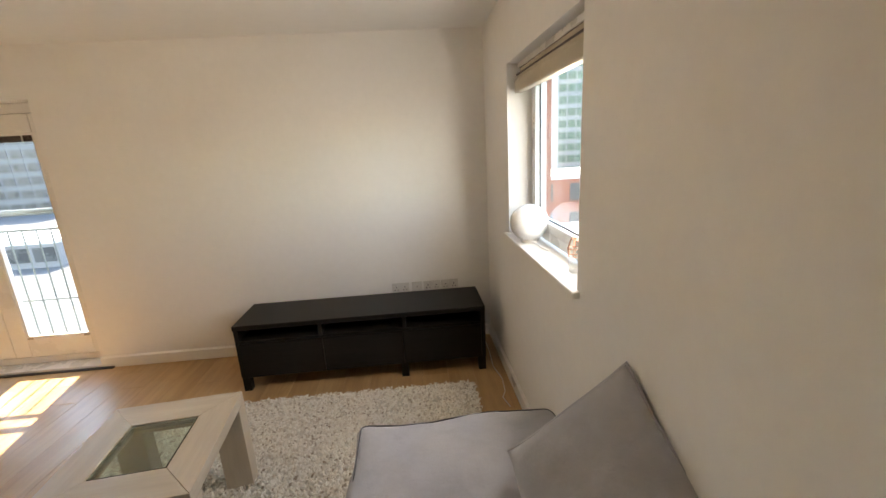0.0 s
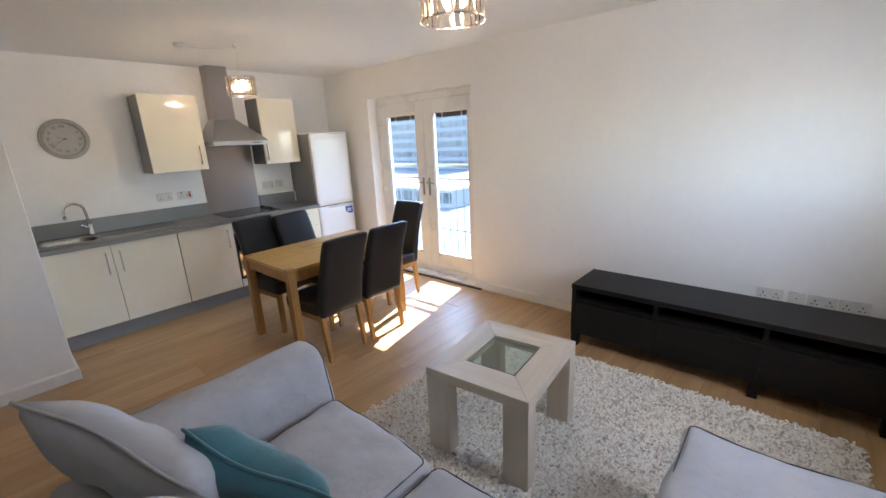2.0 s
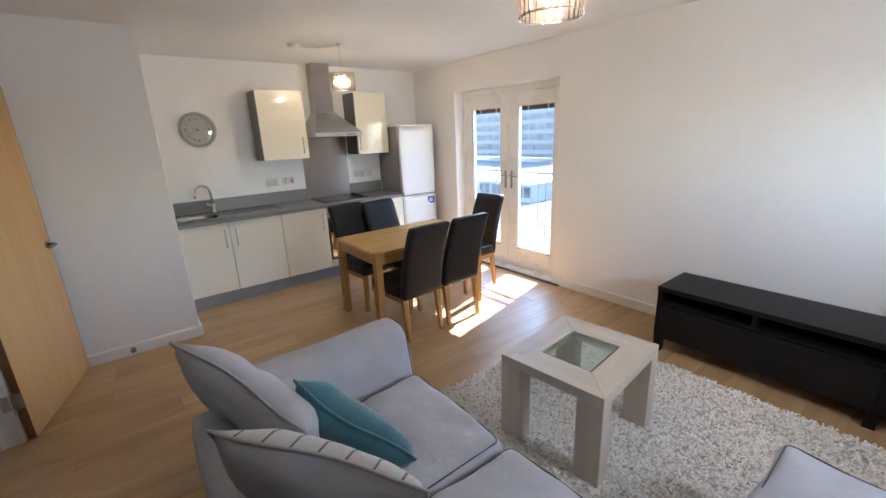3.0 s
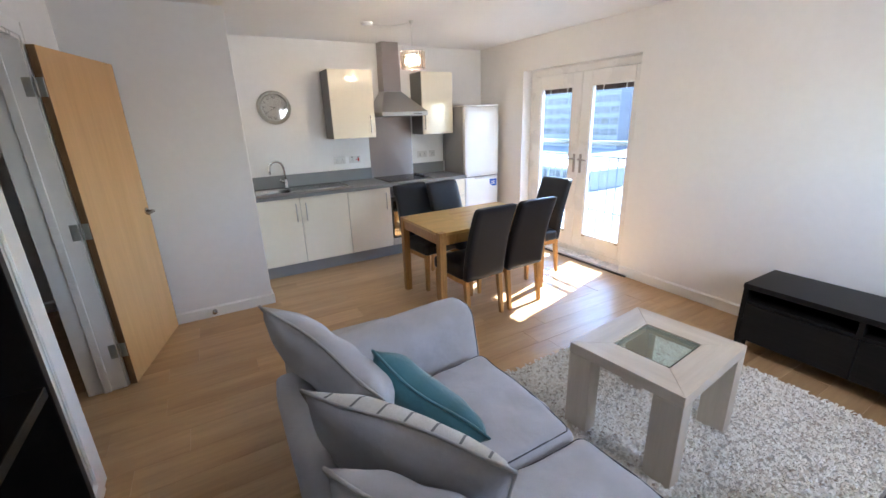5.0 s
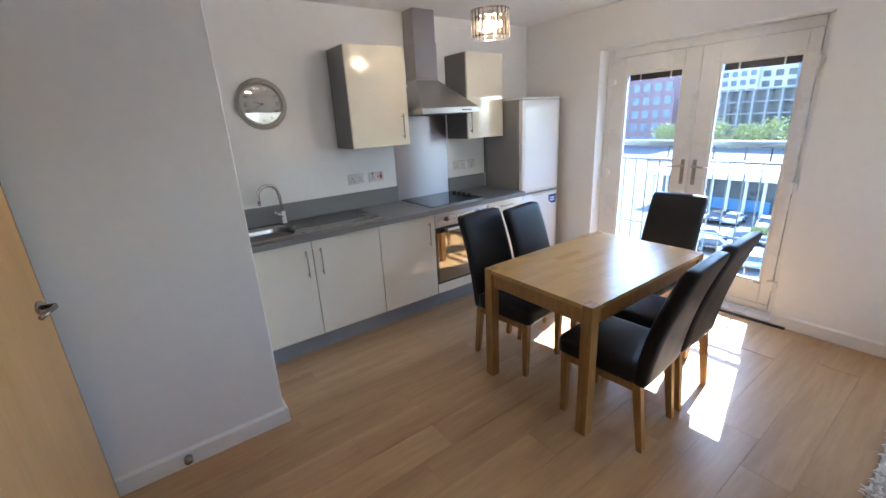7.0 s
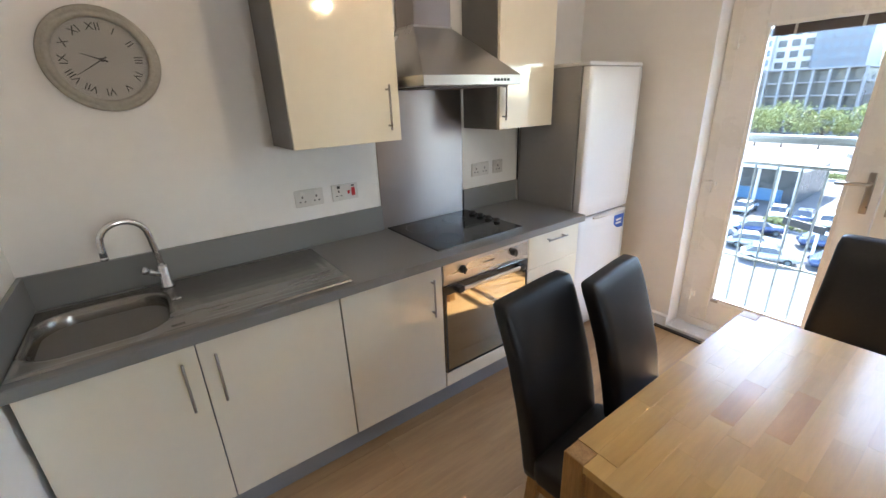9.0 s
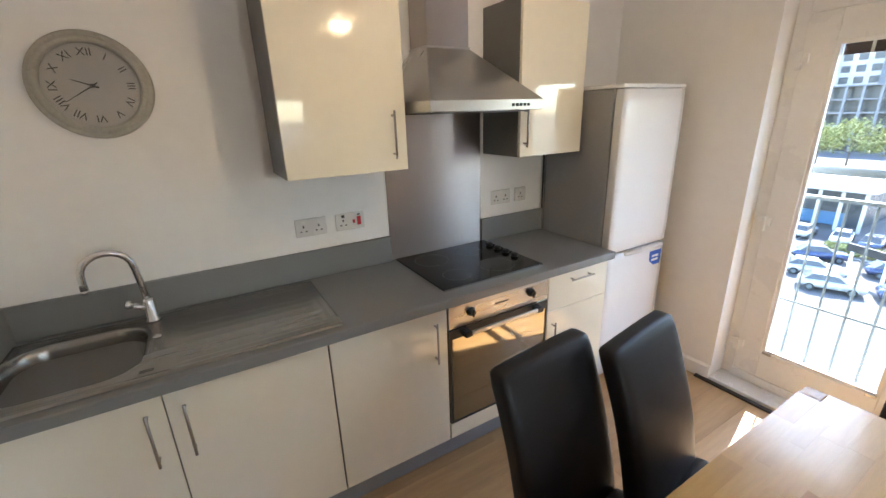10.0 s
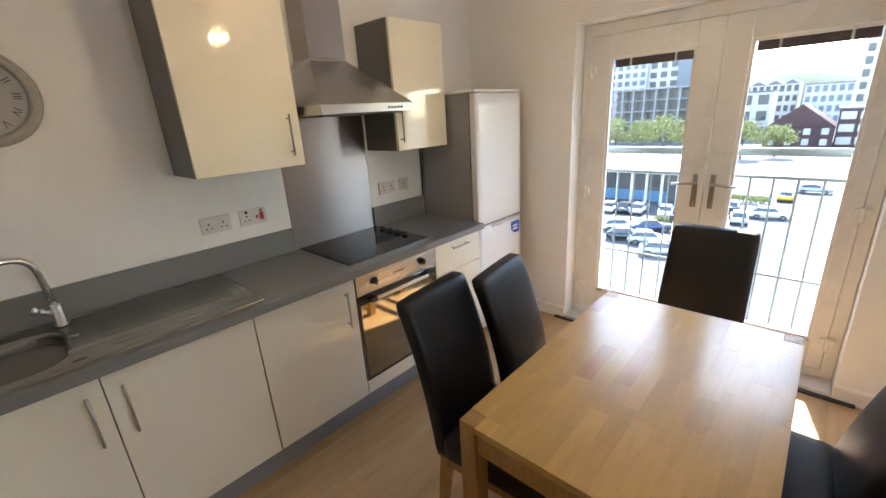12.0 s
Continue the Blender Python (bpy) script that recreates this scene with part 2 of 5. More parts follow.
HINGE = plain("hinge_steel", (0.55, 0.56, 0.53), 0.35, 0.9, var=0.06, bump=0.05)
RUBBER = plain("dark_threshold", (0.035, 0.03, 0.028), 0.6, var=0.15)
SOCKET = plain("socket_plate", (0.70, 0.685, 0.66), 0.3, 0.0, var=0.04, bump=0.05)
BRICK = plain("red_brick_face", (0.34, 0.13, 0.085), 0.85, var=0.2, s1=5, s2=70, bump=0.5, bs=80)
CONCRETE = plain("concrete", (0.40, 0.39, 0.37), 0.85, var=0.12, s1=0.1, s2=2, bump=0.1, bs=8)
PALEGROUND = plain("pale_tarmac", (0.115, 0.113, 0.11), 0.9, var=0.12, s1=0.08, s2=3, bump=0.1, bs=15)
BALCONY = plain("pale_ledge", (0.55, 0.54, 0.52), 0.8, var=0.1)


# ---------------------------------------------------------------- mesh helpers
from mathutils.bvhtree import BVHTree

def link(name, bm, material, parent=None, label="", smooth=False, mats=()):
    me = bpy.data.meshes.new(name)
    bm.to_mesh(me)
    bm.free()
    for m in (material, *mats):
        me.materials.append(m)
    if smooth:
        me.shade_smooth()
    ob = new(name, me)
    if parent is not None:
        ob.parent = parent
    if label:
        tagged(ob, label)
    return ob


def part(name, bm, material, parent, label="", smooth=False, mats=()):
    return link(name, bm, material, parent, label, smooth, mats)


def thing(name, label, category, m=None, group="", kind=""):
    ob = new(name)
    ob.empty_display_size = 0.1
    if m is not None:
        ob.matrix_basis = m
    return tagged(ob, label, category, group, kind)


def box(x0, x1, y0, y1, z0, z1, bevel=0.0, seg=2, bm=None):
    b = bmesh.new()
    vs = [b.verts.new((x, y, z)) for x in (x0, x1) for y in (y0, y1) for z in (z0, z1)]
    for f in ((0, 1, 3, 2), (4, 6, 7, 5), (0, 4, 5, 1), (2, 3, 7, 6), (0, 2, 6, 4), (1, 5, 7, 3)):
        b.faces.new([vs[i] for i in f])
    if bevel:
        bmesh.ops.bevel(b, geom=b.edges[:], offset=bevel, segments=seg, affect="EDGES", profile=0.5)
    if bm is None:
        return b
    me = bpy.data.meshes.new("tmp")
    b.to_mesh(me)
    b.free()
    bm.from_mesh(me)
    bpy.data.meshes.remove(me)
    return bm


def turned(profile, n=32, bm=None, m=None, cap=True):
    """A turned body from rows (radius, height)."""
    b = bmesh.new() if bm is None else bm
    m = m or Matrix()
    rings = [[b.verts.new(m @ Vector((r * math.cos(2 * math.pi * i / n), r * math.sin(2 * math.pi * i / n), h))) for i in range(n)] for r, h in profile]
    for a, c in zip(rings, rings[1:]):
        for i in range(n):
            b.faces.new((a[i], a[(i + 1) % n], c[(i + 1) % n], c[i]))
    if cap:
        b.faces.new(rings[0][::-1])
        b.faces.new(rings[-1])
    return b


def rod(p, q, r, n=10, bm=None):
    p, q = Vector(p), Vector(q)
    m = Matrix.Translation(p) @ (q - p).to_track_quat("Z", "Y").to_matrix().to_4x4()
    d = (q - p).length
    c = min(r * 0.3, d * 0.2)
    return turned([(r - c, 0), (r, c), (r, d - c), (r - c, d)], n, bm, m)


def tube(points, r, n=10, closed=False, bm=None):
    """A pipe along points."""
    b = bmesh.new() if bm is None else bm
    pts = [Vector(p) for p in points]
    k = len(pts)
    rings = []
    for i, p in enumerate(pts):
        a = pts[(i - 1) % k] if closed or i else pts[0]
        c = pts[(i + 1) % k] if closed or i < k - 1 else pts[-1]
        t = (c - a).normalized()
        u = t.orthogonal() if not rings else (u - t * u.dot(t))
        u.normalize()
        w = t.cross(u)
        rings.append([b.verts.new(p + r * (math.cos(2 * math.pi * j / n) * u + math.sin(2 * math.pi * j / n) * w)) for j in range(n)])
    pairs = list(zip(rings, rings[1:])) + ([(rings[-1], rings[0])] if closed else [])
    for a, c in pairs:
        for j in range(n):
            b.faces.new((a[j], a[(j + 1) % n], c[(j + 1) % n], c[j]))
    if not closed:
        b.faces.new(rings[0][::-1])
        b.faces.new(rings[-1])
    return b


def soft(sx, sy, sz, r, puff=(0, 0, 0), cuts=14, wob=0.0, shape=None, seed=0):
    """A cushioned block round the origin with rounded edges, bulging faces and slight dents."""
    b = bmesh.new()
    bmesh.ops.create_cube(b, size=2.0)
    bmesh.ops.subdivide_edges(b, edges=b.edges[:], cuts=cuts, use_grid_fill=True)
    h = Vector((sx / 2, sy / 2, sz / 2))
    for v in b.verts:
        q = Vector([math.copysign(abs(c) ** 0.8, c) for c in v.co])
        p = Vector([q[i] * h[i] for i in range(3)])
        inner = Vector([max(-(h[i] - r), min(h[i] - r, p[i])) for i in range(3)])
        d = p - inner
        if d.length > 1e-6:
            p = inner + d.normalized() * r
        f = [1 - min(1, abs(p[i]) / h[i]) ** 2 for i in range(3)]
        for i in range(3):
            j, k = (i + 1) % 3, (i + 2) % 3
            p[i] += puff[i] * (p[i] / h[i]) * f[j] * f[k]
        if wob:
            s = p * 4.5 + Vector((seed * 7.3, seed * 3.1, 0))
            p += wob * Vector((noise.noise(s), noise.noise(s + Vector((9, 0, 0))), noise.noise(s + Vector((0, 9, 0))) + 0.4 * noise.noise(s * 2.7)))
        v.co = shape(p) if shape else p
    return b


def pillow(w, h, t, n=22, dent=0.02, seed=0, front=0):
    """A stuffed cushion lying in the xy plane, with drawn-out corners. Returns the body and its seam."""
    b = bmesh.new()
    sheets = []

    def spot(u, v, s):
        e = max(0.0, (1 - u ** 4)) ** 0.55 * max(0.0, (1 - v ** 4)) ** 0.55
        pinch_u, pinch_v = 1 - 0.07 * (1 - v * v), 1 - 0.07 * (1 - u * u)
        q = Vector((u * 3 + seed * 5.1, v * 3, s))
        z = s * t / 2 * e * (1 + 0.13 * noise.noise(q)) + dent * noise.noise(q * 0.7) * e
        return Vector((u * w / 2 * pinch_u, v * h / 2 * pinch_v, z + 0.012 * math.sin(3 * u + seed) * (1 - e)))
    grid = {}
    for s in (1, -1):
        for i in range(n + 1):
            for j in range(n + 1):
                edge = i in (0, n) or j in (0, n)
                key = (0 if edge else s, i, j)
                if key not in grid:
                    grid[key] = b.verts.new(spot(2 * i / n - 1, 2 * j / n - 1, s))
        for i in range(n):
            for j in range(n):
                ks = [(i, j), (i + 1, j), (i + 1, j + 1), (i, j + 1)]
                vs = [grid[(0 if a in (0, n) or c in (0, n) else s, a, c)] for a, c in ks]
                f = b.faces.new(vs if s > 0 else vs[::-1])
                f.material_index = front if s > 0 else 0
    rim = [(i, 0) for i in range(n)] + [(n, j) for j in range(n)] + [(n - i, n) for i in range(n)] + [(0, n - j) for j in range(n)]
    seam = tube([grid[(0, i, j)].co.copy() for i, j in rim], 0.0055, 6, True)
    return b, seam


def clinging(body, points, r, lift=0.001):
    """A cord laid on the surface of a body, along the nearest places to points."""
    tree = BVHTree.FromBMesh(body)
    spots = []
    for p in points:
        co, no, _, _ = tree.find_nearest(Vector(p))
        spots.append(co + no * lift)
    return spots


def lathe_text(text, size, depth=0.001):
    cu = bpy.data.curves.new("text", "FONT")
    cu.body, cu.size, cu.extrude, cu.align_x, cu.align_y = text, size, depth, "CENTER", "CENTER"
    ob = bpy.data.objects.new("text", cu)
    me = bpy.data.meshes.new_from_object(ob)
    b = bmesh.new()
    b.from_mesh(me)
    bpy.data.objects.remove(ob)
    bpy.data.meshes.remove(me)
    return b


# ---------------------------------------------------------------- the room
XW, XE, YN, YS, ZC = -4.77, 1.05, 3.12, -1.175, 2.5     # faces of the walls, and the ceiling
PX, PY = -3.612, -0.13                                  # the pier beside the kitchen
T = 0.3
DX0, DX1, DZ = -3.87, -2.265, 2.142                     # french door opening
WY0, WY1, WZ0, WZ1 = 1.25, 2.36, 1.05, 2.10             # window opening
HX0, HX1, HZ = -2.794, -1.89, 2.11                       # hall doorway opening
HALL, HW = -2.7, -4.62                                  # far faces of the hall


def setting(name, bm, material, label, category, parent=None):
    ob = link(name, bm, material, parent)
    return tagged(ob, label, category, kind="structure")


bm = box(XW - T, DX0, YN, YN + T, -0.3, ZC)
box(DX1, XE + T, YN, YN + T, -0.3, ZC, bm=bm)
box(DX0, DX1, YN, YN + T, DZ, ZC, bm=bm)
box(DX0, DX1, YN, YN + T, -0.3, -0.012, bm=bm)
setting("wall_north", bm, WALL, "smooth off-white painted wall with a double door opening", "wall")
TE = 0.22
bm = box(XE, XE + TE, HALL - 0.2, WY0, -0.3, ZC)
box(XE, XE + TE, WY1, YN, -0.3, ZC, bm=bm)
box(XE, XE + TE, WY0, WY1, -0.3, WZ0, bm=bm)
box(XE, XE + TE, WY0, WY1, WZ1, ZC, bm=bm)
setting("wall_east", bm, WALL, "smooth off-white painted wall with a window opening", "wall")
setting("wall_west", box(XW - T, XW, PY - 0.1, YN, -0.3, ZC), WALL, "off-white painted wall behind the kitchen units", "wall")
bm = box(PX, HX0, YS - 0.2, YS, -0.3, ZC)
box(HX1, XE, YS - 0.2, YS, -0.3, ZC, bm=bm)
box(HX0, HX1, YS - 0.2, YS, HZ, ZC, bm=bm)
setting("wall_south", bm, WALL, "off-white painted wall with a doorway to the hall", "wall")
setting("wall_pier", box(XW - T, PX, YS - 0.2, PY, -0.3, ZC, 0.004, 1), WALL, "off-white painted pier wall at the end of the kitchen", "wall")
bm = box(HW - 0.2, XE, HALL - 0.2, HALL, -0.3, ZC)
box(-0.6, -0.4, HALL, YS - 0.2, -0.3, ZC, bm=bm)
box(HW - 0.2, HW, HALL, YS - 0.2, -0.3, ZC, bm=bm)
setting("wall_hall", bm, WALL, "plain painted wall of the unlit hall", "wall")
setting("ceiling", box(XW - T, XE + T, HALL - 0.2, YN + T, ZC, ZC + 0.25), CEIL, "flat white painted ceiling", "ceiling")
floor = setting("floor", box(XW - T, XE + T, HALL - 0.2, YN + T, -0.30, -0.012), SUBFLOOR, "oak-effect laminate plank floor", "floor")


def skirting(x0, x1, y0, y1):
    b = box(x0, x1, y0, y1, 0.0, 0.098, 0.0015, 1)
    along_x = x1 - x0 > y1 - y0
    room = Vector((-1.5, 1.0, 0))
    # the top edge is chamfered on the room side
    for v in b.verts:
        if v.co.z > 0.09:
            if along_x and abs(v.co.y - room.y) < abs((y0 + y1) / 2 - room.y):
                v.co.z -= 0.011
            elif not along_x and abs(v.co.x - room.x) < abs((x0 + x1) / 2 - room.x):
                v.co.z -= 0.011
    return tagged(link("baseboard", b, TRIM), "white painted skirting board along the wall", "baseboard", kind="structure")


K = 0.018
skirting(DX1 + 0.0, XE - K, YN - K, YN)
skirting(-4.2, DX0, YN - K, YN)
skirting(XE - K, XE, YS, YN)
skirting(PX, PX + K, YS, PY)
skirting(PX - 0.66, PX + K, PY, PY + K)
skirting(PX + K, HX0 - 0.06, YS, YS + K)
skirting(HW, HW + K, HALL, YS - 0.2)
skirting(HW + K, -0.6, HALL, HALL + K)
skirting(HX1 + 0.06, XE - K, YS, YS + K)

# french doors
fd = thing("door_1", "white plastic double glazed french doors, closed, with chrome levers", "french doors", kind="structure")
Y0, Y1 = 3.245, 3.31
fx0, fx1, fz = DX0 + 0.002, DX1 - 0.002, DZ - 0.002
part("door_frame", box(fx0, fx0 + 0.06, Y0 + 0.015, Y1 + 0.03, 0.03, fz, 0.004), UPVC, fd)
part("door_frame", box(fx1 - 0.06, fx1, Y0 + 0.015, Y1 + 0.03, 0.03, fz, 0.004), UPVC, fd)
part("door_frame", box(fx0 + 0.06, fx1 - 0.06, Y0 + 0.015, Y1 + 0.03, fz - 0.075, fz, 0.004), UPVC, fd)
part("door_frame", box(fx0 + 0.06, fx1 - 0.06, Y0 + 0.0, Y1 + 0.03, 0.03, 0.085, 0.004), UPVC, fd)
MEET = -3.045
for lx0, lx1, px0, px1, inner in ((fx0 + 0.062, MEET - 0.002, -3.68, -3.175, 1), (MEET + 0.002, fx1 - 0.062, -2.915, -2.40, -1)):
    z0, z1, pz0, pz1 = 0.088, fz - 0.078, 0.26, 1.925
    leaf = new("door_leaf")
    leaf.parent = fd
    for n_, (a, c, d, e) in {"stile": (lx0, px0, z0, z1), "lock_stile": (px1, lx1, z0, z1), "bottom_rail": (px0, px1, z0, pz0), "top_rail": (px0, px1, pz1, z1)}.items():
        part(n_.replace("lock_", ""), box(a, c, Y0, Y1, d, e, 0.005), UPVC, leaf)
    bead = box(px0, px0 + 0.016, Y0 + 0.006, Y0 + 0.03, pz0, pz1)
    box(px1 - 0.016, px1, Y0 + 0.006, Y0 + 0.03, pz0, pz1, bm=bead)
    box(px0 + 0.016, px1 - 0.016, Y0 + 0.006, Y0 + 0.03, pz0, pz0 + 0.016, bm=bead)
    box(px0 + 0.016, px1 - 0.016, Y0 + 0.006, Y0 + 0.03, pz1 - 0.016, pz1, bm=bead)
    part("glazing_bead", bead, UPVC, leaf)
    pane = part("pane", box(px0 + 0.003, px1 - 0.003, Y0 + 0.036, Y0 + 0.042, pz0 + 0.003, pz1 - 0.003), PANE, leaf)
    pane.visible_shadow = False
    hx = (lx1 - 0.045) if inner > 0 else (lx0 + 0.045)
    hb = box(hx - 0.015, hx + 0.015, Y0 - 0.011, Y0, 0.98, 1.19, 0.004)
    rod((hx, Y0 - 0.01, 1.135), (hx, Y0 - 0.055, 1.135), 0.009, 10, hb)
    tube([(hx, Y0 - 0.052, 1.135), (hx - inner * 0.03, Y0 - 0.057, 1.136), (hx - inner * 0.07, Y0 - 0.056, 1.132), (hx - inner * 0.125, Y0 - 0.052, 1.128)], 0.0085, 10, False, hb)
    part("door_handle", hb, NICKEL, leaf, "satin lever handle on a long plate", True)
    if inner < 0:
        part("lock_cylinder", rod((hx, Y0 - 0.01, 1.02), (hx, Y0 - 0.02, 1.02), 0.009), NICKEL, leaf)
    ox = lx0 if inner > 0 else lx1
    for hz in (0.27, 1.03, 1.86):
        h = box(ox - 0.035, ox + 0.035, Y0 - 0.016, Y0 + 0.004, hz - 0.022, hz + 0.022, 0.004)
        box(ox - 0.012, ox + 0.012, Y0 - 0.024, Y0 + 0.0, hz - 0.05, hz + 0.03, 0.004, bm=h)
        part("hinge", h, UPVC, leaf)
    bl = box(px0 + 0.02, px1 - 0.02, Y0 + 0.046, Y0 + 0.064, pz1 - 0.0625, pz1 - 0.006)
    for i in range(4):
        box(px0 + 0.022, px1 - 0.022, Y0 + 0.044, Y0 + 0.066, pz1 - 0.062 + i * 0.0072, pz1 - 0.0552 + i * 0.0072, bm=bl)
    part("venetian_blind", bl, VENETIAN, leaf, "dark slatted blind drawn fully up")
    for cx in (px0 + 0.03, px1 - 0.03):
        part("blind_bracket", box(cx - 0.022, cx + 0.022, Y0 - 0.004, Y0 + 0.006, pz0 - 0.012, pz0 + 0.006, 0.003), NICKEL, leaf)
    for cx in (px0 + 0.12, px1 - 0.12):
        part("blind_clip", box(cx - 0.006, cx + 0.006, Y0 + 0.0425, Y0 + 0.046, pz1 - 0.064, pz1 - 0.004), UPVC, leaf)
tagged(link("window_sill", box(DX0 + 0.001, DX1 - 0.001, YN - 0.012, Y0 + 0.03, -0.011, 0.03, 0.006), UPVC), "low white plastic door sill inside the opening", "door sill", kind="structure")
tagged(link("threshold_strip", box(DX0 - 0.07, DX1 + 0.10, YN - 0.045, YN - 0.014, 0.0, 0.012, 0.003), RUBBER), "dark worn strip along the door threshold", "threshold", kind="structure")

# window
win = thing("window_1", "white plastic framed window in a deep painted reveal", "window", kind="structure")
wx0, wx1 = XE + 0.15, XE + 0.215
a0, a1, c0, c1 = WY0 + 0.002, WY1 - 0.002, WZ0 + 0.03, WZ1 - 0.002
part("window_frame", box(wx0, wx1, a0, a0 + 0.06, c0, c1, 0.004), UPVC, win)
part("window_frame", box(wx0, wx1, a1 - 0.06, a1, c0, c1, 0.004), UPVC, win)
part("window_frame", box(wx0, wx1, a0 + 0.06, a1 - 0.06, c0, c0 + 0.06, 0.004), UPVC, win)
part("window_frame", box(wx0, wx1, a0 + 0.06, a1 - 0.06, c1 - 0.06, c1, 0.004), UPVC, win)
sash = new("sash")
sash.parent = win
s0, s1, t0, t1 = a0 + 0.062, a1 - 0.062, c0 + 0.062, c1 - 0.062
for q in ((s0, s0 + 0.055, t0, t1), (s1 - 0.055, s1, t0, t1), (s0 + 0.055, s1 - 0.055, t0, t0 + 0.055), (s0 + 0.055, s1 - 0.055, t1 - 0.055, t1)):
    part("sash_bar", box(wx0 - 0.014, wx1 - 0.01, q[0], q[1], q[2], q[3], 0.005), UPVC, sash)
gasket = box(wx0 + 0.014, wx0 + 0.02, s0 + 0.055, s0 + 0.061, t0 + 0.055, t1 - 0.055)
box(wx0 + 0.014, wx0 + 0.02, s1 - 0.061, s1 - 0.055, t0 + 0.055, t1 - 0.055, bm=gasket)
box(wx0 + 0.014, wx0 + 0.02, s0 + 0.061, s1 - 0.061, t0 + 0.055, t0 + 0.061, bm=gasket)
part("gasket", gasket, DARKPLASTIC, sash)
pane = part("pane", box(wx0 + 0.022, wx0 + 0.028, s0 + 0.05, s1 - 0.05, t0 + 0.05, t1 - 0.05), PANE, sash)
pane.visible_shadow = False
part("window_handle", tube([(wx0 - 0.014, s0 + 0.03, 1.50), (wx0 - 0.045, s0 + 0.03, 1.50), (wx0 - 0.048, s0 + 0.03, 1.47), (wx0 - 0.045, s0 + 0.03, 1.39)], 0.008), UPVC, sash)
bs = box(XE - 0.03, wx0 - 0.016, WY0 - 0.03, WY1 + 0.03, WZ0, WZ0 + 0.028, 0.006)
for v in bs.verts:
    if v.co.x > XE + 0.0:
        v.co.y = max(WY0 + 0.001, min(WY1 - 0.001, v.co.y))
part("window_sill", bs, TRIM, win, "white gloss painted window board")
brick_side = box(XE + TE + 0.001, XE + TE + 0.05, WY1 - 0.015, WY1 + 0.25, 0.4, 2.8)
tagged(link("brick_reveal", brick_side, BRICK), "red brick outer edge of the window opening", "brickwork", kind="structure")

blind = thing("roman_blind", "beige cloth roman blind folded up at the window", "blind")
for i in range(3):
    z = WZ1 - 0.05 - i * 0.042
    part("fold", soft(0.024 + 0.012 * i, WY1 - WY0 - 0.05, 0.05 + 0.012 * i, 0.008, (0.006, 0, 0), 6), BLIND, blind, smooth=True).location = (XE + 0.085 - 0.012 * i, (WY0 + WY1) / 2, z)
for i in range(2):
    part("trim_band", box(XE + 0.068 - 0.018 * i, XE + 0.0745 - 0.018 * i, WY0 + 0.026, WY1 - 0.026, WZ1 - 0.031 - i * 0.042, WZ1 - 0.022 - i * 0.042), VENETIAN, blind, "dark trim along the fold")
part("headrail", box(XE + 0.06, XE + 0.10, WY0 + 0.02, WY1 - 0.02, WZ1 - 0.03, WZ1 - 0.002, 0.003), UPVC, blind)

# hall door, frame and leaf
hf = thing("door_2", "white painted door lining with architrave to the hall", "door frame", kind="structure")
for x0, x1 in ((HX0, HX0 + 0.032), (HX1 - 0.032, HX1)):
    part("jamb", box(x0, x1, YS - 0.203, YS + 0.003, 0.0, HZ, 0.003), TRIM, hf)
part("head", box(HX0 + 0.032, HX1 - 0.032, YS - 0.203, YS + 0.003, HZ - 0.032, HZ, 0.003), TRIM, hf)
part("door_stop", box(HX0 + 0.032, HX0 + 0.045, YS - 0.12, YS - 0.08, 0.0, HZ - 0.045, 0.003), TRIM, hf)
part("door_stop", box(HX1 - 0.045, HX1 - 0.032, YS - 0.12, YS - 0.08, 0.0, HZ - 0.045, 0.003), TRIM, hf)
part("door_stop", box(HX0 + 0.032, HX1 - 0.032, YS - 0.12, YS - 0.08, HZ - 0.045, HZ - 0.032, 0.003), TRIM, hf)
for x0, x1 in ((HX0 - 0.07, HX0 + 0.018), (HX1 - 0.018, HX1 + 0.125)):
    b = box(x0, x1, YS + 0.003, YS + 0.011, 0, HZ + 0.055, 0.003)
    xm = x0 + 0.024 if x0 < -2.5 else x1 - 0.024
    box(xm - 0.022, xm + 0.022, YS + 0.009, YS + 0.017, 0, HZ + 0.055, 0.003, bm=b)
    part("architrave", b, TRIM, hf)
part("architrave", box(HX0 + 0.018, HX1 - 0.018, YS + 0.003, YS + 0.014, HZ - 0.018, HZ + 0.055, 0.004), TRIM, hf)

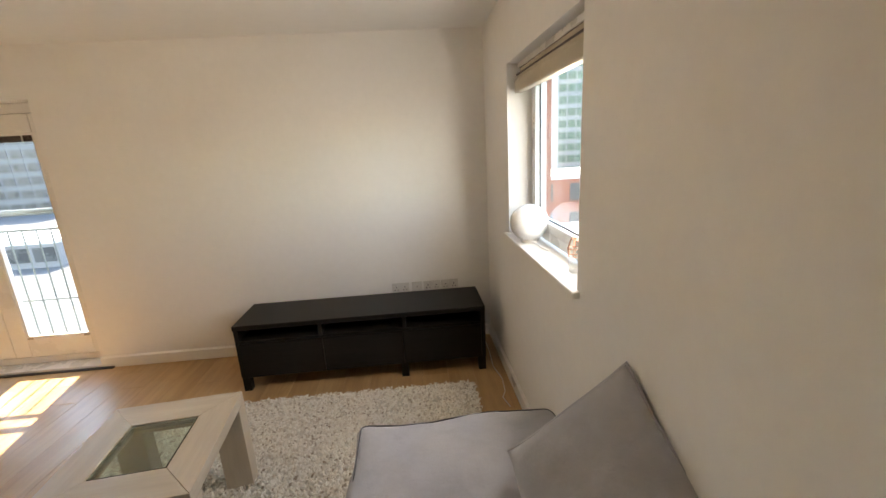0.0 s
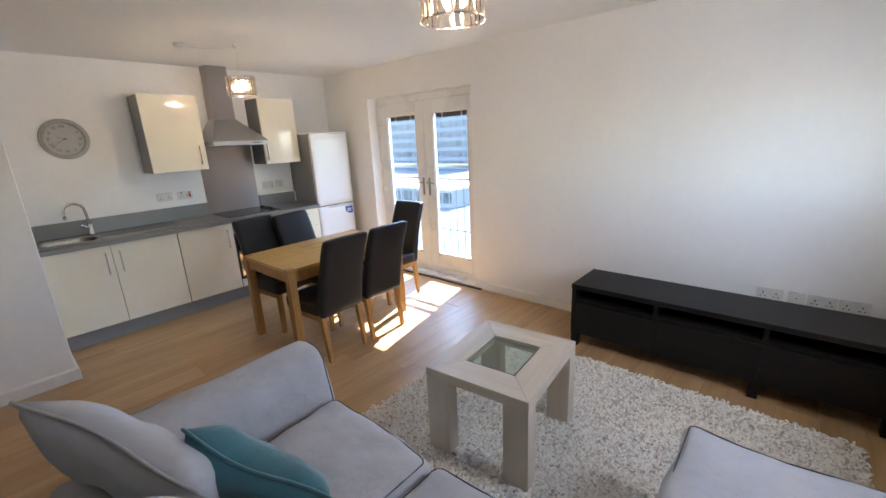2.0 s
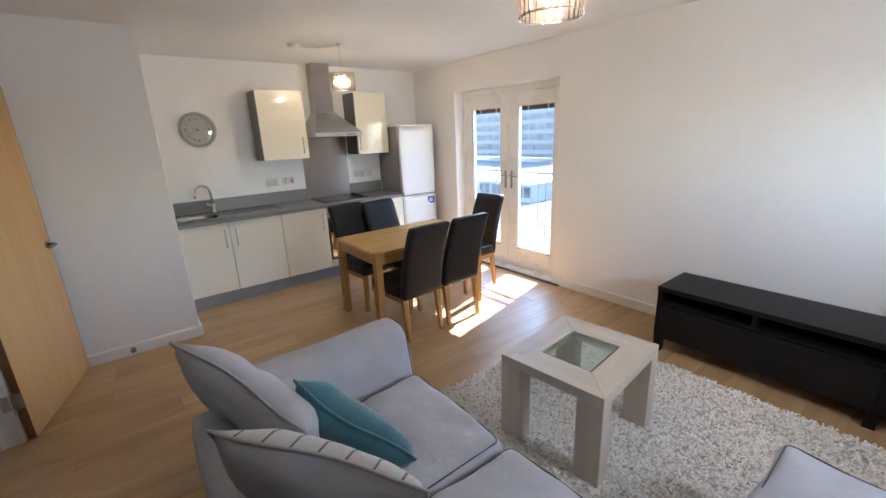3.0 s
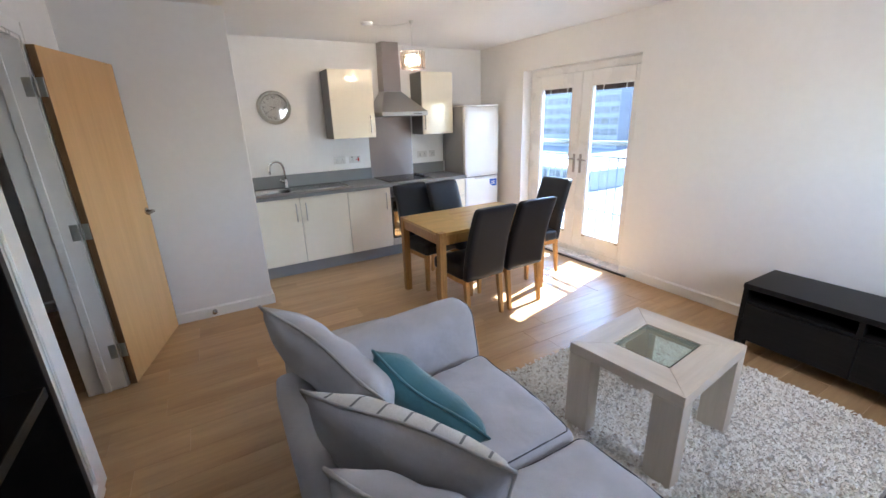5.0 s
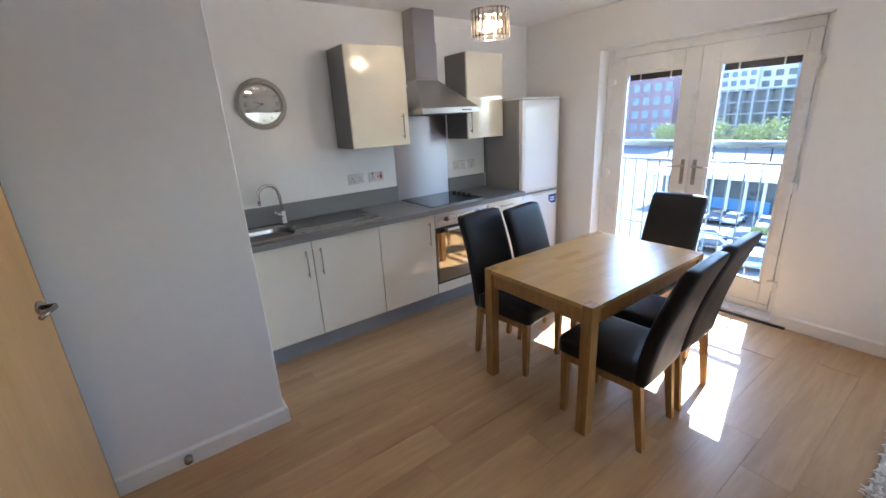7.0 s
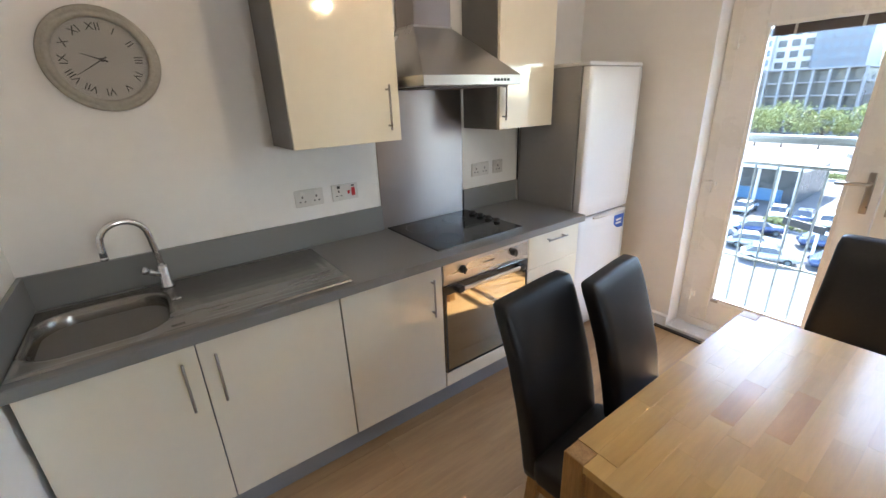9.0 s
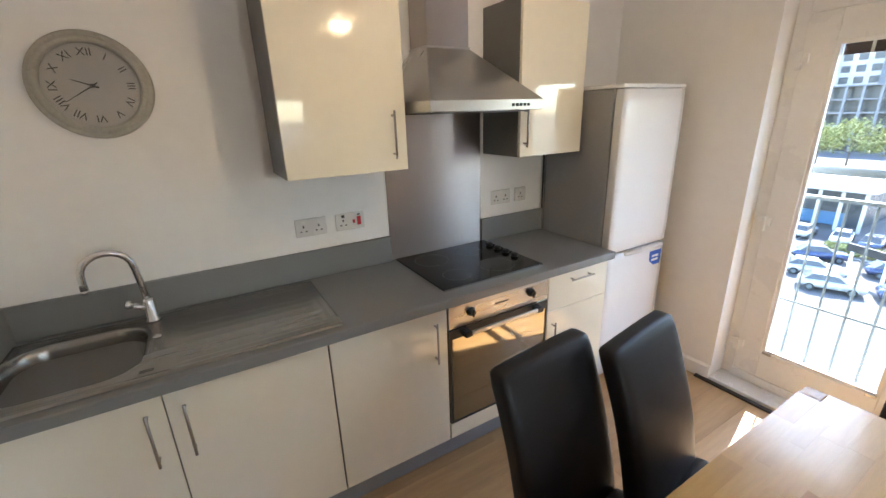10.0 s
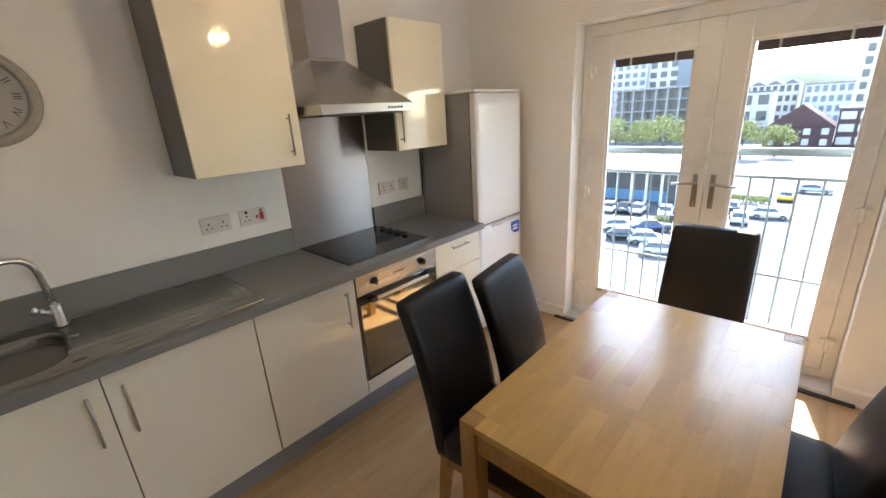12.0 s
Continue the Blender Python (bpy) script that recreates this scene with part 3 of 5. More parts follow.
door = thing("interior_door", "plain oak veneer flush door standing wide open", "door", pose(-2.7535, YS + 0.058, 0, 0, 0, 180 - 15.0))
part("leaf", box(0.004, 0.826, 0.0, 0.040, 0.012, 2.055, 0.0015, 1), DOOROAK, door)
part("lipping", box(0.0, 0.0035, 0.0005, 0.0395, 0.012, 2.055), DOOREDGE, door, "dark edge of the door")
part("lipping", box(0.8265, 0.830, 0.0005, 0.0395, 0.012, 2.055), DOOREDGE, door)
for z in (0.27, 1.06, 1.85):
    part("hinge_leaf", box(-0.0025, -0.0002, 0.004, 0.036, z - 0.048, z + 0.048, 0.001, 1), HINGE, door, "bright steel hinge leaf on the door edge")
    part("hinge_pin", rod((-0.004, 0.042, z - 0.05), (-0.004, 0.042, z + 0.05), 0.006, 10), HINGE, door)
    plate = box(HX0 + 0.032, HX0 + 0.0345, YS - 0.036, YS + 0.002, z - 0.048, z + 0.048, 0.001, 1)
    for dz in (-0.03, 0.0, 0.03):
        rod((HX0 + 0.034, YS - 0.017 + 0.006 * (dz == 0), z + dz), (HX0 + 0.0355, YS - 0.017 + 0.006 * (dz == 0), z + dz), 0.004, 8, plate)
    part("hinge_plate", plate, HINGE, hf, "satin steel hinge plate on the jamb")
for s, yy in ((-1, 0.0), (1, 0.040)):
    b = turned([(0.026, 0), (0.026, 0.008), (0.022, 0.01)], 24, None, pose(0.775, yy, 1.02, 90 if s < 0 else -90))
    reach_ = 0.056 if s < 0 else 0.045
    tube([(0.775, yy, 1.02), (0.775, yy + s * (reach_ - 0.006), 1.02), (0.76, yy + s * reach_, 1.02), (0.655, yy + s * reach_, 1.02)], 0.0095, 10, False, b)
    part("door_handle", b, NICKEL, door, "satin steel lever handle on a round rose", True)
stop = turned([(0.02, 0), (0.02, 0.03), (0.014, 0.036)], 18, None, pose(PX + K, -0.62, 0.05, 0, 90, 0))
tagged(link("door_stop", stop, NICKEL, None, "", True), "small steel door stop fixed to the skirting", "door stop")


# ---------------------------------------------------------------- living room things
def tapered_leg(x, y, z0, z1, w0, w1, lean=(0, 0)):
    """A square leg, w0 wide at the foot and w1 at the top."""
    b = box(-0.5, 0.5, -0.5, 0.5, 0, 1, 0.06, 2)
    for v in b.verts:
        k = v.co.z
        w = w0 + (w1 - w0) * k
        v.co = Vector((x + v.co.x * w + lean[0] * (1 - k), y + v.co.y * w + lean[1] * (1 - k), z0 + (z1 - z0) * k))
    return b


def corner_sofa():
    s = thing("corner_sofa", "grey cloth corner sofa with a chaise beside the wall", "sofa")
    arm_x, y_back, y_front, x_end = -1.22, -0.375, 0.56, 1.03
    zs = 0.30

    part("base", soft(x_end - arm_x, y_front - y_back - 0.08, 0.24, 0.03, (0, 0, 0), 8, 0.003), SOFA, s, smooth=True).location = ((x_end + arm_x) / 2, (y_front + y_back) / 2, 0.18)
    part("chaise_base", soft(0.90, 0.84, 0.24, 0.05, (0, 0.01, 0), 8, 0.003), SOFA, s, smooth=True).location = (0.58, 0.98, 0.18)

    def flare(p):
        k = (p.z + 0.30) / 0.6
        return Vector((p.x - 0.12 * max(0, k) ** 2, p.y + 0.02 * k, p.z + 0.03 * (p.y / 0.5)))
    ab = soft(0.20, 0.92, 0.60, 0.07, (0.015, 0.02, 0.015), 14, 0.006, flare)
    face = [(-0.085, -0.28), (-0.088, 0.0), (-0.088, 0.2), (-0.07, 0.26), (-0.03, 0.285), (0.03, 0.285), (0.07, 0.26), (0.088, 0.2), (0.088, 0.0), (0.085, -0.28)]
    line = [flare(Vector((*Vector(p).lerp(Vector(q), k / 4).to_tuple()[:1], 0.45, Vector(p).lerp(Vector(q), k / 4)[1]))) for p, q in zip(face, face[1:]) for k in range(4)]
    cord = clinging(ab, line, 0.003)
    arm = part("armrest", ab, SOFA, s, smooth=True)
    arm.location = (arm_x - 0.10, 0.155, 0.355)
    part("piping", tube(cord, 0.0035, 6), SOFADARK, arm, "dark piping on the arm front", True)

    def lean(p):
        k = (p.z + 0.33) / 0.66
        return Vector((p.x, p.y - 0.05 * k, p.z))
    part("backrest", soft(x_end - arm_x + 0.04, 0.14, 0.66, 0.05, (0, 0.02, 0.01), 16, 0.008, lean), SOFA, s, smooth=True).location = ((x_end + arm_x) / 2 - 0.02, y_back + 0.09, 0.36)
    for i, (x0, x1, y1) in enumerate(((arm_x + 0.005, -0.57, 0.60), (-0.565, 0.115, 0.60), (0.12, x_end - 0.005, 1.41))):
        y0 = y_back + 0.16
        c = soft(x1 - x0, y1 - y0, 0.19, 0.055, (0.006, 0.012, 0.02), 22, 0.017, None, i + 2)
        w, d = (x1 - x0) / 2 - 0.02, (y1 - y0) / 2 - 0.02
        q = 0.035
        ring = []
        for cx, cy, a0 in ((w - q, d - q, 0), (-w + q, d - q, 90), (-w + q, -d + q, 180), (w - q, -d + q, 270)):
            ring += [(cx + q * math.cos(radians(a0 + k * 22.5)), cy + q * math.sin(radians(a0 + k * 22.5)), 0.086) for k in range(5)]
        full = []
        for p, n_ in zip(ring, ring[1:] + ring[:1]):
            full += [Vector(p).lerp(Vector(n_), k / 6) for k in range(6 if (Vector(p) - Vector(n_)).length > 0.1 else 1)]
        cord = clinging(c, full, 0.003)
        ob = part("seat_cushion", c, SOFA, s, smooth=True)
        ob.location = ((x0 + x1) / 2, (y0 + y1) / 2, 0.375)
        part("piping", tube(cord, 0.0032, 6, True), SOFADARK, ob, "dark piping along the seam", True)
    for x, y in ((-1.26, -0.30), (-1.3, 0.5), (0.95, -0.30), (0.2, 1.32), (0.95, 1.32)):
        part("leg", tapered_leg(x, y, 0, 0.075, 0.035, 0.05), DARKPLASTIC, s)
    return s


def cushion(name, label, w, h, t, m, body, seam, seed=0, front=None, seam_label=""):
    c = thing(name, label, "cushion", m)
    b, rim = pillow(w, h, t, 22, 0.012, seed, 1 if front else 0)
    part("cover", b, body, c, smooth=True, mats=(front,) if front else ())
    part("piping", rim, seam, c, seam_label, True)
    return c


def lay(tip, along, down, w, h):
    """The pose of a cushion whose upper corner is tip: along runs down its top edge, down runs over its face."""
    e = Vector(along).normalized()
    d = Vector(down)
    d = (d - e * d.dot(e)).normalized()
    right, up = -e, -d
    n = right.cross(up)
    c = Vector(tip) + e * w * 0.47 + d * h * 0.47
    m = Matrix((right, up, n)).transposed().to_4x4()
    return Matrix.Translation(c) @ m


corner_sofa()
cushion("back_cushion", "large grey cloth back cushion leaning in the sofa corner", 0.64, 0.58, 0.20, lay((-1.27, -0.373, 0.96), (0.55, 0.26, -0.16), (-0.10, 0.45, -0.85), 0.64, 0.58), SOFA, PIPING, 1, None, "pale frayed seam")
cushion("back_cushion", "large grey cushion with a pale striped front", 0.58, 0.54, 0.17, lay((-0.685, -0.345, 0.948), (0.45, 0.33, -0.05), (-0.12, 0.30, -0.90), 0.58, 0.54), SOFA, PIPING, 2, SOFALIGHT, "pale frayed seam")
cushion("back_cushion", "large grey cloth cushion behind the striped one", 0.58, 0.54, 0.20, lay((-0.44, -0.36, 0.90), (0.45, 0.30, -0.04), (-0.05, 0.34, -0.85), 0.58, 0.54), SOFA, PIPING, 3, None, "pale frayed seam")
cushion("scatter_cushion", "teal velvet scatter cushion leaning on a grey one", 0.49, 0.46, 0.19, lay((-0.925, -0.08, 0.838), (0.34, 0.22, -0.20), (0.10, 0.45, -0.75), 0.49, 0.46), TEAL, TEAL, 4)
cushion("back_cushion", "large grey cushion leaning on the wall by the window", 0.56, 0.54, 0.17, lay((1.015, 0.82, 0.985), (-0.28, 0.16, -0.37), (0.0, -0.4, -0.3), 0.56, 0.54) @ pose(0, 0, 0, 0, 180, 0), SOFA, SOFA, 5)


def footstool():
    f = thing("footstool", "low grey cloth footstool beside the sofa arm", "footstool", pose(-1.72, 0.05, 0))
    part("top", soft(0.56, 0.66, 0.30, 0.05, (0.005, 0.005, 0.015), 12, 0.004), SOFA, f, smooth=True).location = (0, 0, 0.265)
    part("piping", tube([(-0.255, -0.305, 0.405), (0, -0.306, 0.41), (0.255, -0.305, 0.405), (0.256, 0, 0.41), (0.255, 0.305, 0.405), (0, 0.306, 0.41), (-0.255, 0.305, 0.405), (-0.256, 0, 0.41)], 0.005, 6, True), SOFA, f, smooth=True)
    for x in (-0.22, 0.22):
        for y in (-0.26, 0.26):
            part("leg", tapered_leg(x, y, 0, 0.125, 0.03, 0.045), DARKPLASTIC, f)


footstool()


def coffee_table():
    w, d, h = 0.57, 0.645, 0.497
    t = thing("coffee_table", "limed oak coffee table with a glass panel, on the rug", "coffee table", pose(-0.742, 1.345, 0.012, 0, 0, 5.8))
    gx, gy, top = 0.142, 0.162, 0.055
    X, Y = w / 2, d / 2
    # four mitred frame boards
    for pts in (((-X, -Y), (X, -Y), (gx, -gy), (-gx, -gy)), ((X, -Y), (X, Y), (gx, gy), (gx, -gy)), ((X, Y), (-X, Y), (-gx, gy), (gx, gy)), ((-X, Y), (-X, -Y), (-gx, -gy), (-gx, gy))):
        c = Vector((sum(p[0] for p in pts) / 4, sum(p[1] for p in pts) / 4))
        b = bmesh.new()
        lo = [b.verts.new(((p[0] - c.x) * 0.997 + c.x, (p[1] - c.y) * 0.997 + c.y, h - top)) for p in pts]
        hi = [b.verts.new(((p[0] - c.x) * 0.997 + c.x, (p[1] - c.y) * 0.997 + c.y, h)) for p in pts]
        b.faces.new(lo[::-1])
        b.faces.new(hi)
        for i in range(4):
            b.faces.new((lo[i], lo[(i + 1) % 4], hi[(i + 1) % 4], hi[i]))
        bmesh.ops.bevel(b, geom=b.edges[:], offset=0.0015, segments=1, affect="EDGES")
        part("top_board", b, LIMED[0 if abs(c.y) > abs(c.x) else 1], t)
    for sx in (-1, 1):
        for sy in (-1, 1):
            x0, x1 = sorted((sx * X, sx * (X - 0.13)))
            y0, y1 = sorted((sy * Y, sy * (Y - 0.085)))
            part("leg", box(x0, x1, y0, y1, 0, h - top - 0.001, 0.003), LIMED[2], t)
    part("glass_panel", box(-gx + 0.004, gx - 0.004, -gy + 0.004, gy - 0.004, h - 0.009, h - 0.002, 0.001, 1), TABLEGLASS, t, "greenish inset glass panel").visible_shadow = False
    rim = box(-gx + 0.0005, -gx + 0.012, -gy + 0.0005, gy - 0.0005, h - 0.03, h - 0.011)
    box(gx - 0.012, gx - 0.0005, -gy + 0.0005, gy - 0.0005, h - 0.03, h - 0.011, bm=rim)
    box(-gx + 0.012, gx - 0.012, -gy + 0.0005, -gy + 0.012, h - 0.03, h - 0.011, bm=rim)
    box(-gx + 0.012, gx - 0.012, gy - 0.012, gy - 0.0005, h - 0.03, h - 0.011, bm=rim)
    part("glass_ledge", rim, NICKEL, t)


coffee_table()


def tv_bench():
    x0, x1, y0, y1, h = -0.885, 0.9, 2.53, 2.955, 0.515
    t = thing("tv_bench", "long black-brown wooden television bench with open slots", "tv bench")
    part("top", box(x0, x1, y0 - 0.012, y1, h - 0.035, h, 0.003), BLACKWOOD, t)
    part("side", box(x0, x0 + 0.03, y0, y1, 0.11, h - 0.035, 0.002), BLACKWOOD, t)
    part("side", box(x1 - 0.03, x1, y0, y1, 0.11, h - 0.035, 0.002), BLACKWOOD, t)
    part("back", box(x0 + 0.03, x1 - 0.03, y1 - 0.012, y1, 0.11, h - 0.035), BLACKWOOD, t)
    part("bottom", box(x0 + 0.03, x1 - 0.03, y0 + 0.02, y1 - 0.012, 0.11, 0.13), BLACKWOOD, t)
    part("shelf", box(x0 + 0.03, x1 - 0.03, y0 + 0.004, y1 - 0.012, 0.375, 0.393), BLACKWOOD, t)
    for x in (-0.29, 0.31):
        part("divider", box(x - 0.013, x + 0.013, y0 + 0.003, y1 - 0.012, 0.393, h - 0.035), BLACKWOOD, t)
    w = (x1 - x0 - 0.064) / 3
    for i in range(3):
        a = x0 + 0.032 + i * w
        part("drawer_front", box(a + 0.0015, a + w - 0.0015, y0 - 0.008, y0 + 0.012, 0.112, 0.372, 0.002), BLACKWOOD, t)
    for x in (x0 + 0.03, 0.29, x1 - 0.03):
        for y in (y0 + 0.03, y1 - 0.03):
            part("leg", box(x - 0.027, x + 0.027, y - 0.027, y + 0.027, 0, 0.11, 0.002), BLACKWOOD, t)


tv_bench()


def socket(name, label, m, gangs=2, red=False, aerial=False, face=None):
    """A wall plate on a plane that faces +x in its own frame; y runs along the wall."""
    s = thing(name, label, "socket", m)
    w = 0.146 if gangs == 2 else 0.086
    part("plate", box(0.0, 0.009, -w / 2, w / 2, -0.043, 0.043, 0.003), face or SOCKET, s)
    for g in range(gangs):
        cy = (g - (gangs - 1) / 2) * 0.072
        if aerial:
            part("aerial_port", rod((0.009, cy, 0), (0.014, cy, 0), 0.006), NICKEL, s)
            continue
        if red and g == 1:
            part("cooker_switch", box(0.009, 0.014, cy - 0.002, cy + 0.018, -0.024, 0.02, 0.002), REDPLASTIC, s, "large red rocker switch")
            part("neon", box(0.009, 0.0115, cy + 0.0, cy + 0.016, 0.026, 0.033, 0.001, 1), DARKPLASTIC, s)
            part("neon", box(0.009, 0.0115, cy - 0.024, cy - 0.012, -0.012, 0.006, 0.001, 1), REDPLASTIC, s)
            continue
        b = box(0.0085, 0.0097, cy - 0.0035, cy + 0.0035, 0.0, 0.012)
        for sy in (-1, 1):
            box(0.0085, 0.0097, cy + sy * 0.012 - 0.0045, cy + sy * 0.012 + 0.0045, -0.020, -0.014, bm=b)
        part("pin_holes", b, DARKPLASTIC, s)
        part("switch", box(0.009, 0.0125, cy - 0.008, cy + 0.008, 0.021, 0.035, 0.0015), DARKPLASTIC if red else SOCKET, s)
    return s


for x, g, ae in ((0.28, 2, False), (0.42, 1, True), (0.55, 2, False), (0.70, 2, False)):
    socket("wall_socket", "white wall socket above the television bench", pose(x, YN, 0.497, 0, 0, -90), g, aerial=ae, face=SOCKET)


def globe_lamp():
    g = thing("globe_lamp", "white opal glass globe lamp on the window board", "lamp", pose(1.105, 2.09, WZ0 + 0.028))
    prof = [(0.045, 0.006)] + [(0.112 * math.sin(a), 0.112 - 0.106 * math.cos(a)) for a in [0.45 + 0.117 * i for i in range(24)]]
    part("globe", turned(prof, 40), OPAL, g, smooth=True)
    part("foot", turned([(0.05, 0), (0.05, 0.012), (0.044, 0.016)], 32), UPVC, g)
    part("cable", tube([(0.0, -0.05, 0.006), (0.02, -0.10, 0.004), (0.015, -0.18, 0.004), (0.03, -0.26, 0.004)], 0.003, 6), UPVC, g)


globe_lamp()


def wire_holder():
    w = thing("candle_holder", "copper wire candle holder with a glass cup", "candle holder", pose(1.125, 1.47, WZ0 + 0.028) @ Matrix.Scale(0.72, 4))
    part("cup", turned([(0.030, 0.0), (0.034, 0.004), (0.036, 0.10), (0.033, 0.10), (0.031, 0.012), (0.02, 0.010)], 24), CLEAR, w, "clear glass cup", True)
    for z, r in ((0.102, 0.036), (0.15, 0.040), (0.21, 0.018)):
        part("ring", tube([(r * math.cos(a * math.pi / 10), r * math.sin(a * math.pi / 10), z) for a in range(20)], 0.0032, 6, True), COPPER, w, smooth=True)
    for i in range(6):
        a = i * 2 * math.pi / 6
        part("wire", tube([(r * math.cos(a), r * math.sin(a), z) for r, z in ((0.036, 0.10), (0.040, 0.15), (0.030, 0.185), (0.018, 0.21))], 0.003, 6), COPPER, w, smooth=True)


wire_holder()


def bookcase():
    x0, x1, y0, y1, h = -0.785, -0.02, YS + K + 0.002, -0.85, 1.85
    b = thing("bookcase", "tall black-brown open bookcase, empty, beside the doorway", "bookcase")
    part("side", box(x0, x0 + 0.025, y0, y1, 0, h, 0.002), BLACKWOOD, b)
    part("side", box(x1 - 0.025, x1, y0, y1, 0, h, 0.002), BLACKWOOD, b)
    part("back", box(x0 + 0.025, x1 - 0.025, y0, y0 + 0.01, 0.05, h - 0.03), BLACKWOOD, b)
    for z in (0.05, 0.4, 0.75, 1.1, 1.45, h - 0.03):
        part("shelf", box(x0 + 0.025, x1 - 0.025, y0 + 0.01, y1 - 0.004, z, z + 0.025, 0.001, 1), BLACKWOOD, b)
    part("plinth", box(x0 + 0.025, x1 - 0.025, y1 - 0.04, y1 - 0.02, 0, 0.05), BLACKWOOD, b)


bookcase()


def panel_heater():
    x0, x1, zt = -1.505, -0.90, 0.80
    p = thing("panel_heater", "white metal electric convector heater on the wall", "heater")
    b = box(x0, x1, YS + 0.022, YS + 0.088, 0.28, zt, 0.006, 2)
    for v in b.verts:
        if v.co.z > zt - 0.05 and v.co.y > YS + 0.06:
            v.co.z -= 0.045
    part("case", b, WHITEGOODS, p)
    for i in range(5):
        y = YS + 0.034 + i * 0.0095
        part("grille_slat", box(x0 + 0.03, x1 - 0.03, y, y + 0.003, zt - 0.06, zt + 0.003 - i * 0.0075, 0.001, 1), WHITEGOODS, p)
    for x in (x0 + 0.1, x1 - 0.14):
        part("bracket", box(x, x + 0.04, YS, YS + 0.022, 0.4, 0.7), WHITEGOODS, p)
    part("control_box", box(x0 + 0.04, x0 + 0.10, YS + 0.088, YS + 0.094, 0.60, 0.68, 0.003), UPVC, p)


panel_heater()


def pendant(x, y, zb, label, R, H, reach=None):
    """A drum of acrylic rods round a lit bulb, on a cable from the ceiling."""
    p = thing("pendant_lamp", label, "ceiling lamp", pose(x, y, 0))
    n = 26
    for z in (zb + 0.006, zb + H - 0.006):
        part("ring", tube([(R * 0.97 * math.cos(2 * math.pi * i / 32), R * 0.97 * math.sin(2 * math.pi * i / 32), z) for i in range(32)], 0.003, 6, True), CHROME, p, smooth=True)
    rod_mesh = None
    for i in range(n):
        a = 2 * math.pi * i / n
        if rod_mesh is None:
            ob = part("acrylic_rod", box(-0.005, 0.005, -0.0125, 0.0125, 0, H, 0.002, 1), ACRYLIC, p, "clear amber acrylic bar")
            rod_mesh = ob.data
        else:
            ob = new("acrylic_rod", rod_mesh)
            ob.parent = p
        ob.visible_shadow = False
        ob.matrix_basis = pose(R * math.cos(a), R * math.sin(a), zb, 0, 0, math.degrees(a))
    for i in range(3):
        a = i * 2 * math.pi / 3
        part("spoke", rod((0.012 * math.cos(a), 0.012 * math.sin(a), zb + H - 0.01), (R * 0.97 * math.cos(a), R * 0.97 * math.sin(a), zb + H - 0.006), 0.0022, 6), CHROME, p)
    for i in range(3):
        a = (i * 2 + 0.5) * math.pi / 3
        bx, by = 0.042 * math.cos(a), 0.042 * math.sin(a)
        part("bulb", turned([(0.003, zb + 0.05), (0.008, zb + 0.054), (0.009, zb + 0.07), (0.008, zb + 0.09)], 14, None, pose(bx, by, 0)), BULB, p, "small glowing capsule bulb", True)
        part("lamp_holder", turned([(0.009, zb + 0.0905), (0.012, zb + 0.096), (0.012, zb + 0.118)], 14, None, pose(bx, by, 0)), UPVC, p)
    # plate added to keep the bulbs' light off the ceiling
    part("gallery", turned([(R * 0.8, zb + 0.1185), (R * 0.82, zb + 0.1215), (R * 0.4, zb + 0.130), (0.012, zb + H)], 32), CHROME, p, "chrome plate added over the bulbs to block upward light", True)
    part("cable", rod((0, 0, zb + H), (0, 0, ZC - 0.01), 0.003, 8), UPVC, p)
    if reach is None:
        part("ceiling_rose", turned([(0.012, ZC - 0.035), (0.04, ZC - 0.022), (0.048, ZC)], 28), UPVC, p, smooth=True)
    else:
        part("hook", turned([(0.008, ZC - 0.03), (0.018, ZC - 0.012), (0.022, ZC)], 18), UPVC, p, smooth=True)
        part("ceiling_rose", turned([(0.018, ZC - 0.035), (0.05, ZC - 0.026), (0.056, ZC)], 28, None, pose(*reach, 0)), UPVC, p, smooth=True)
        part("swag_cable", tube([(reach[0] * (1 - k / 8), reach[1] * (1 - k / 8), ZC - 0.014 - 0.02 * math.sin(k * math.pi / 8)) for k in range(9)], 0.003, 6), UPVC, p)


pendant(-0.83, 1.12, 2.10, "amber acrylic pendant lamp, lit, over the coffee table", 0.127, 0.19)
pendant(-3.53, 1.44, 2.085, "amber acrylic pendant lamp, lit, near the kitchen", 0.115, 0.155, (-0.2, -0.36))
tagged(link("aerial_cable", tube([(0.93, 3.0, 0.30), (0.955, 2.97, 0.05), (0.97, 2.80, 0.006), (0.955, 2.55, 0.004), (0.985, 2.38, 0.004), (0.97, 2.22, 0.006), (0.94, 2.16, 0.004), (0.965, 2.05, 0.004)], 0.003, 6), UPVC, None, "", True), "thin white aerial cable lying on the floor", "cable")


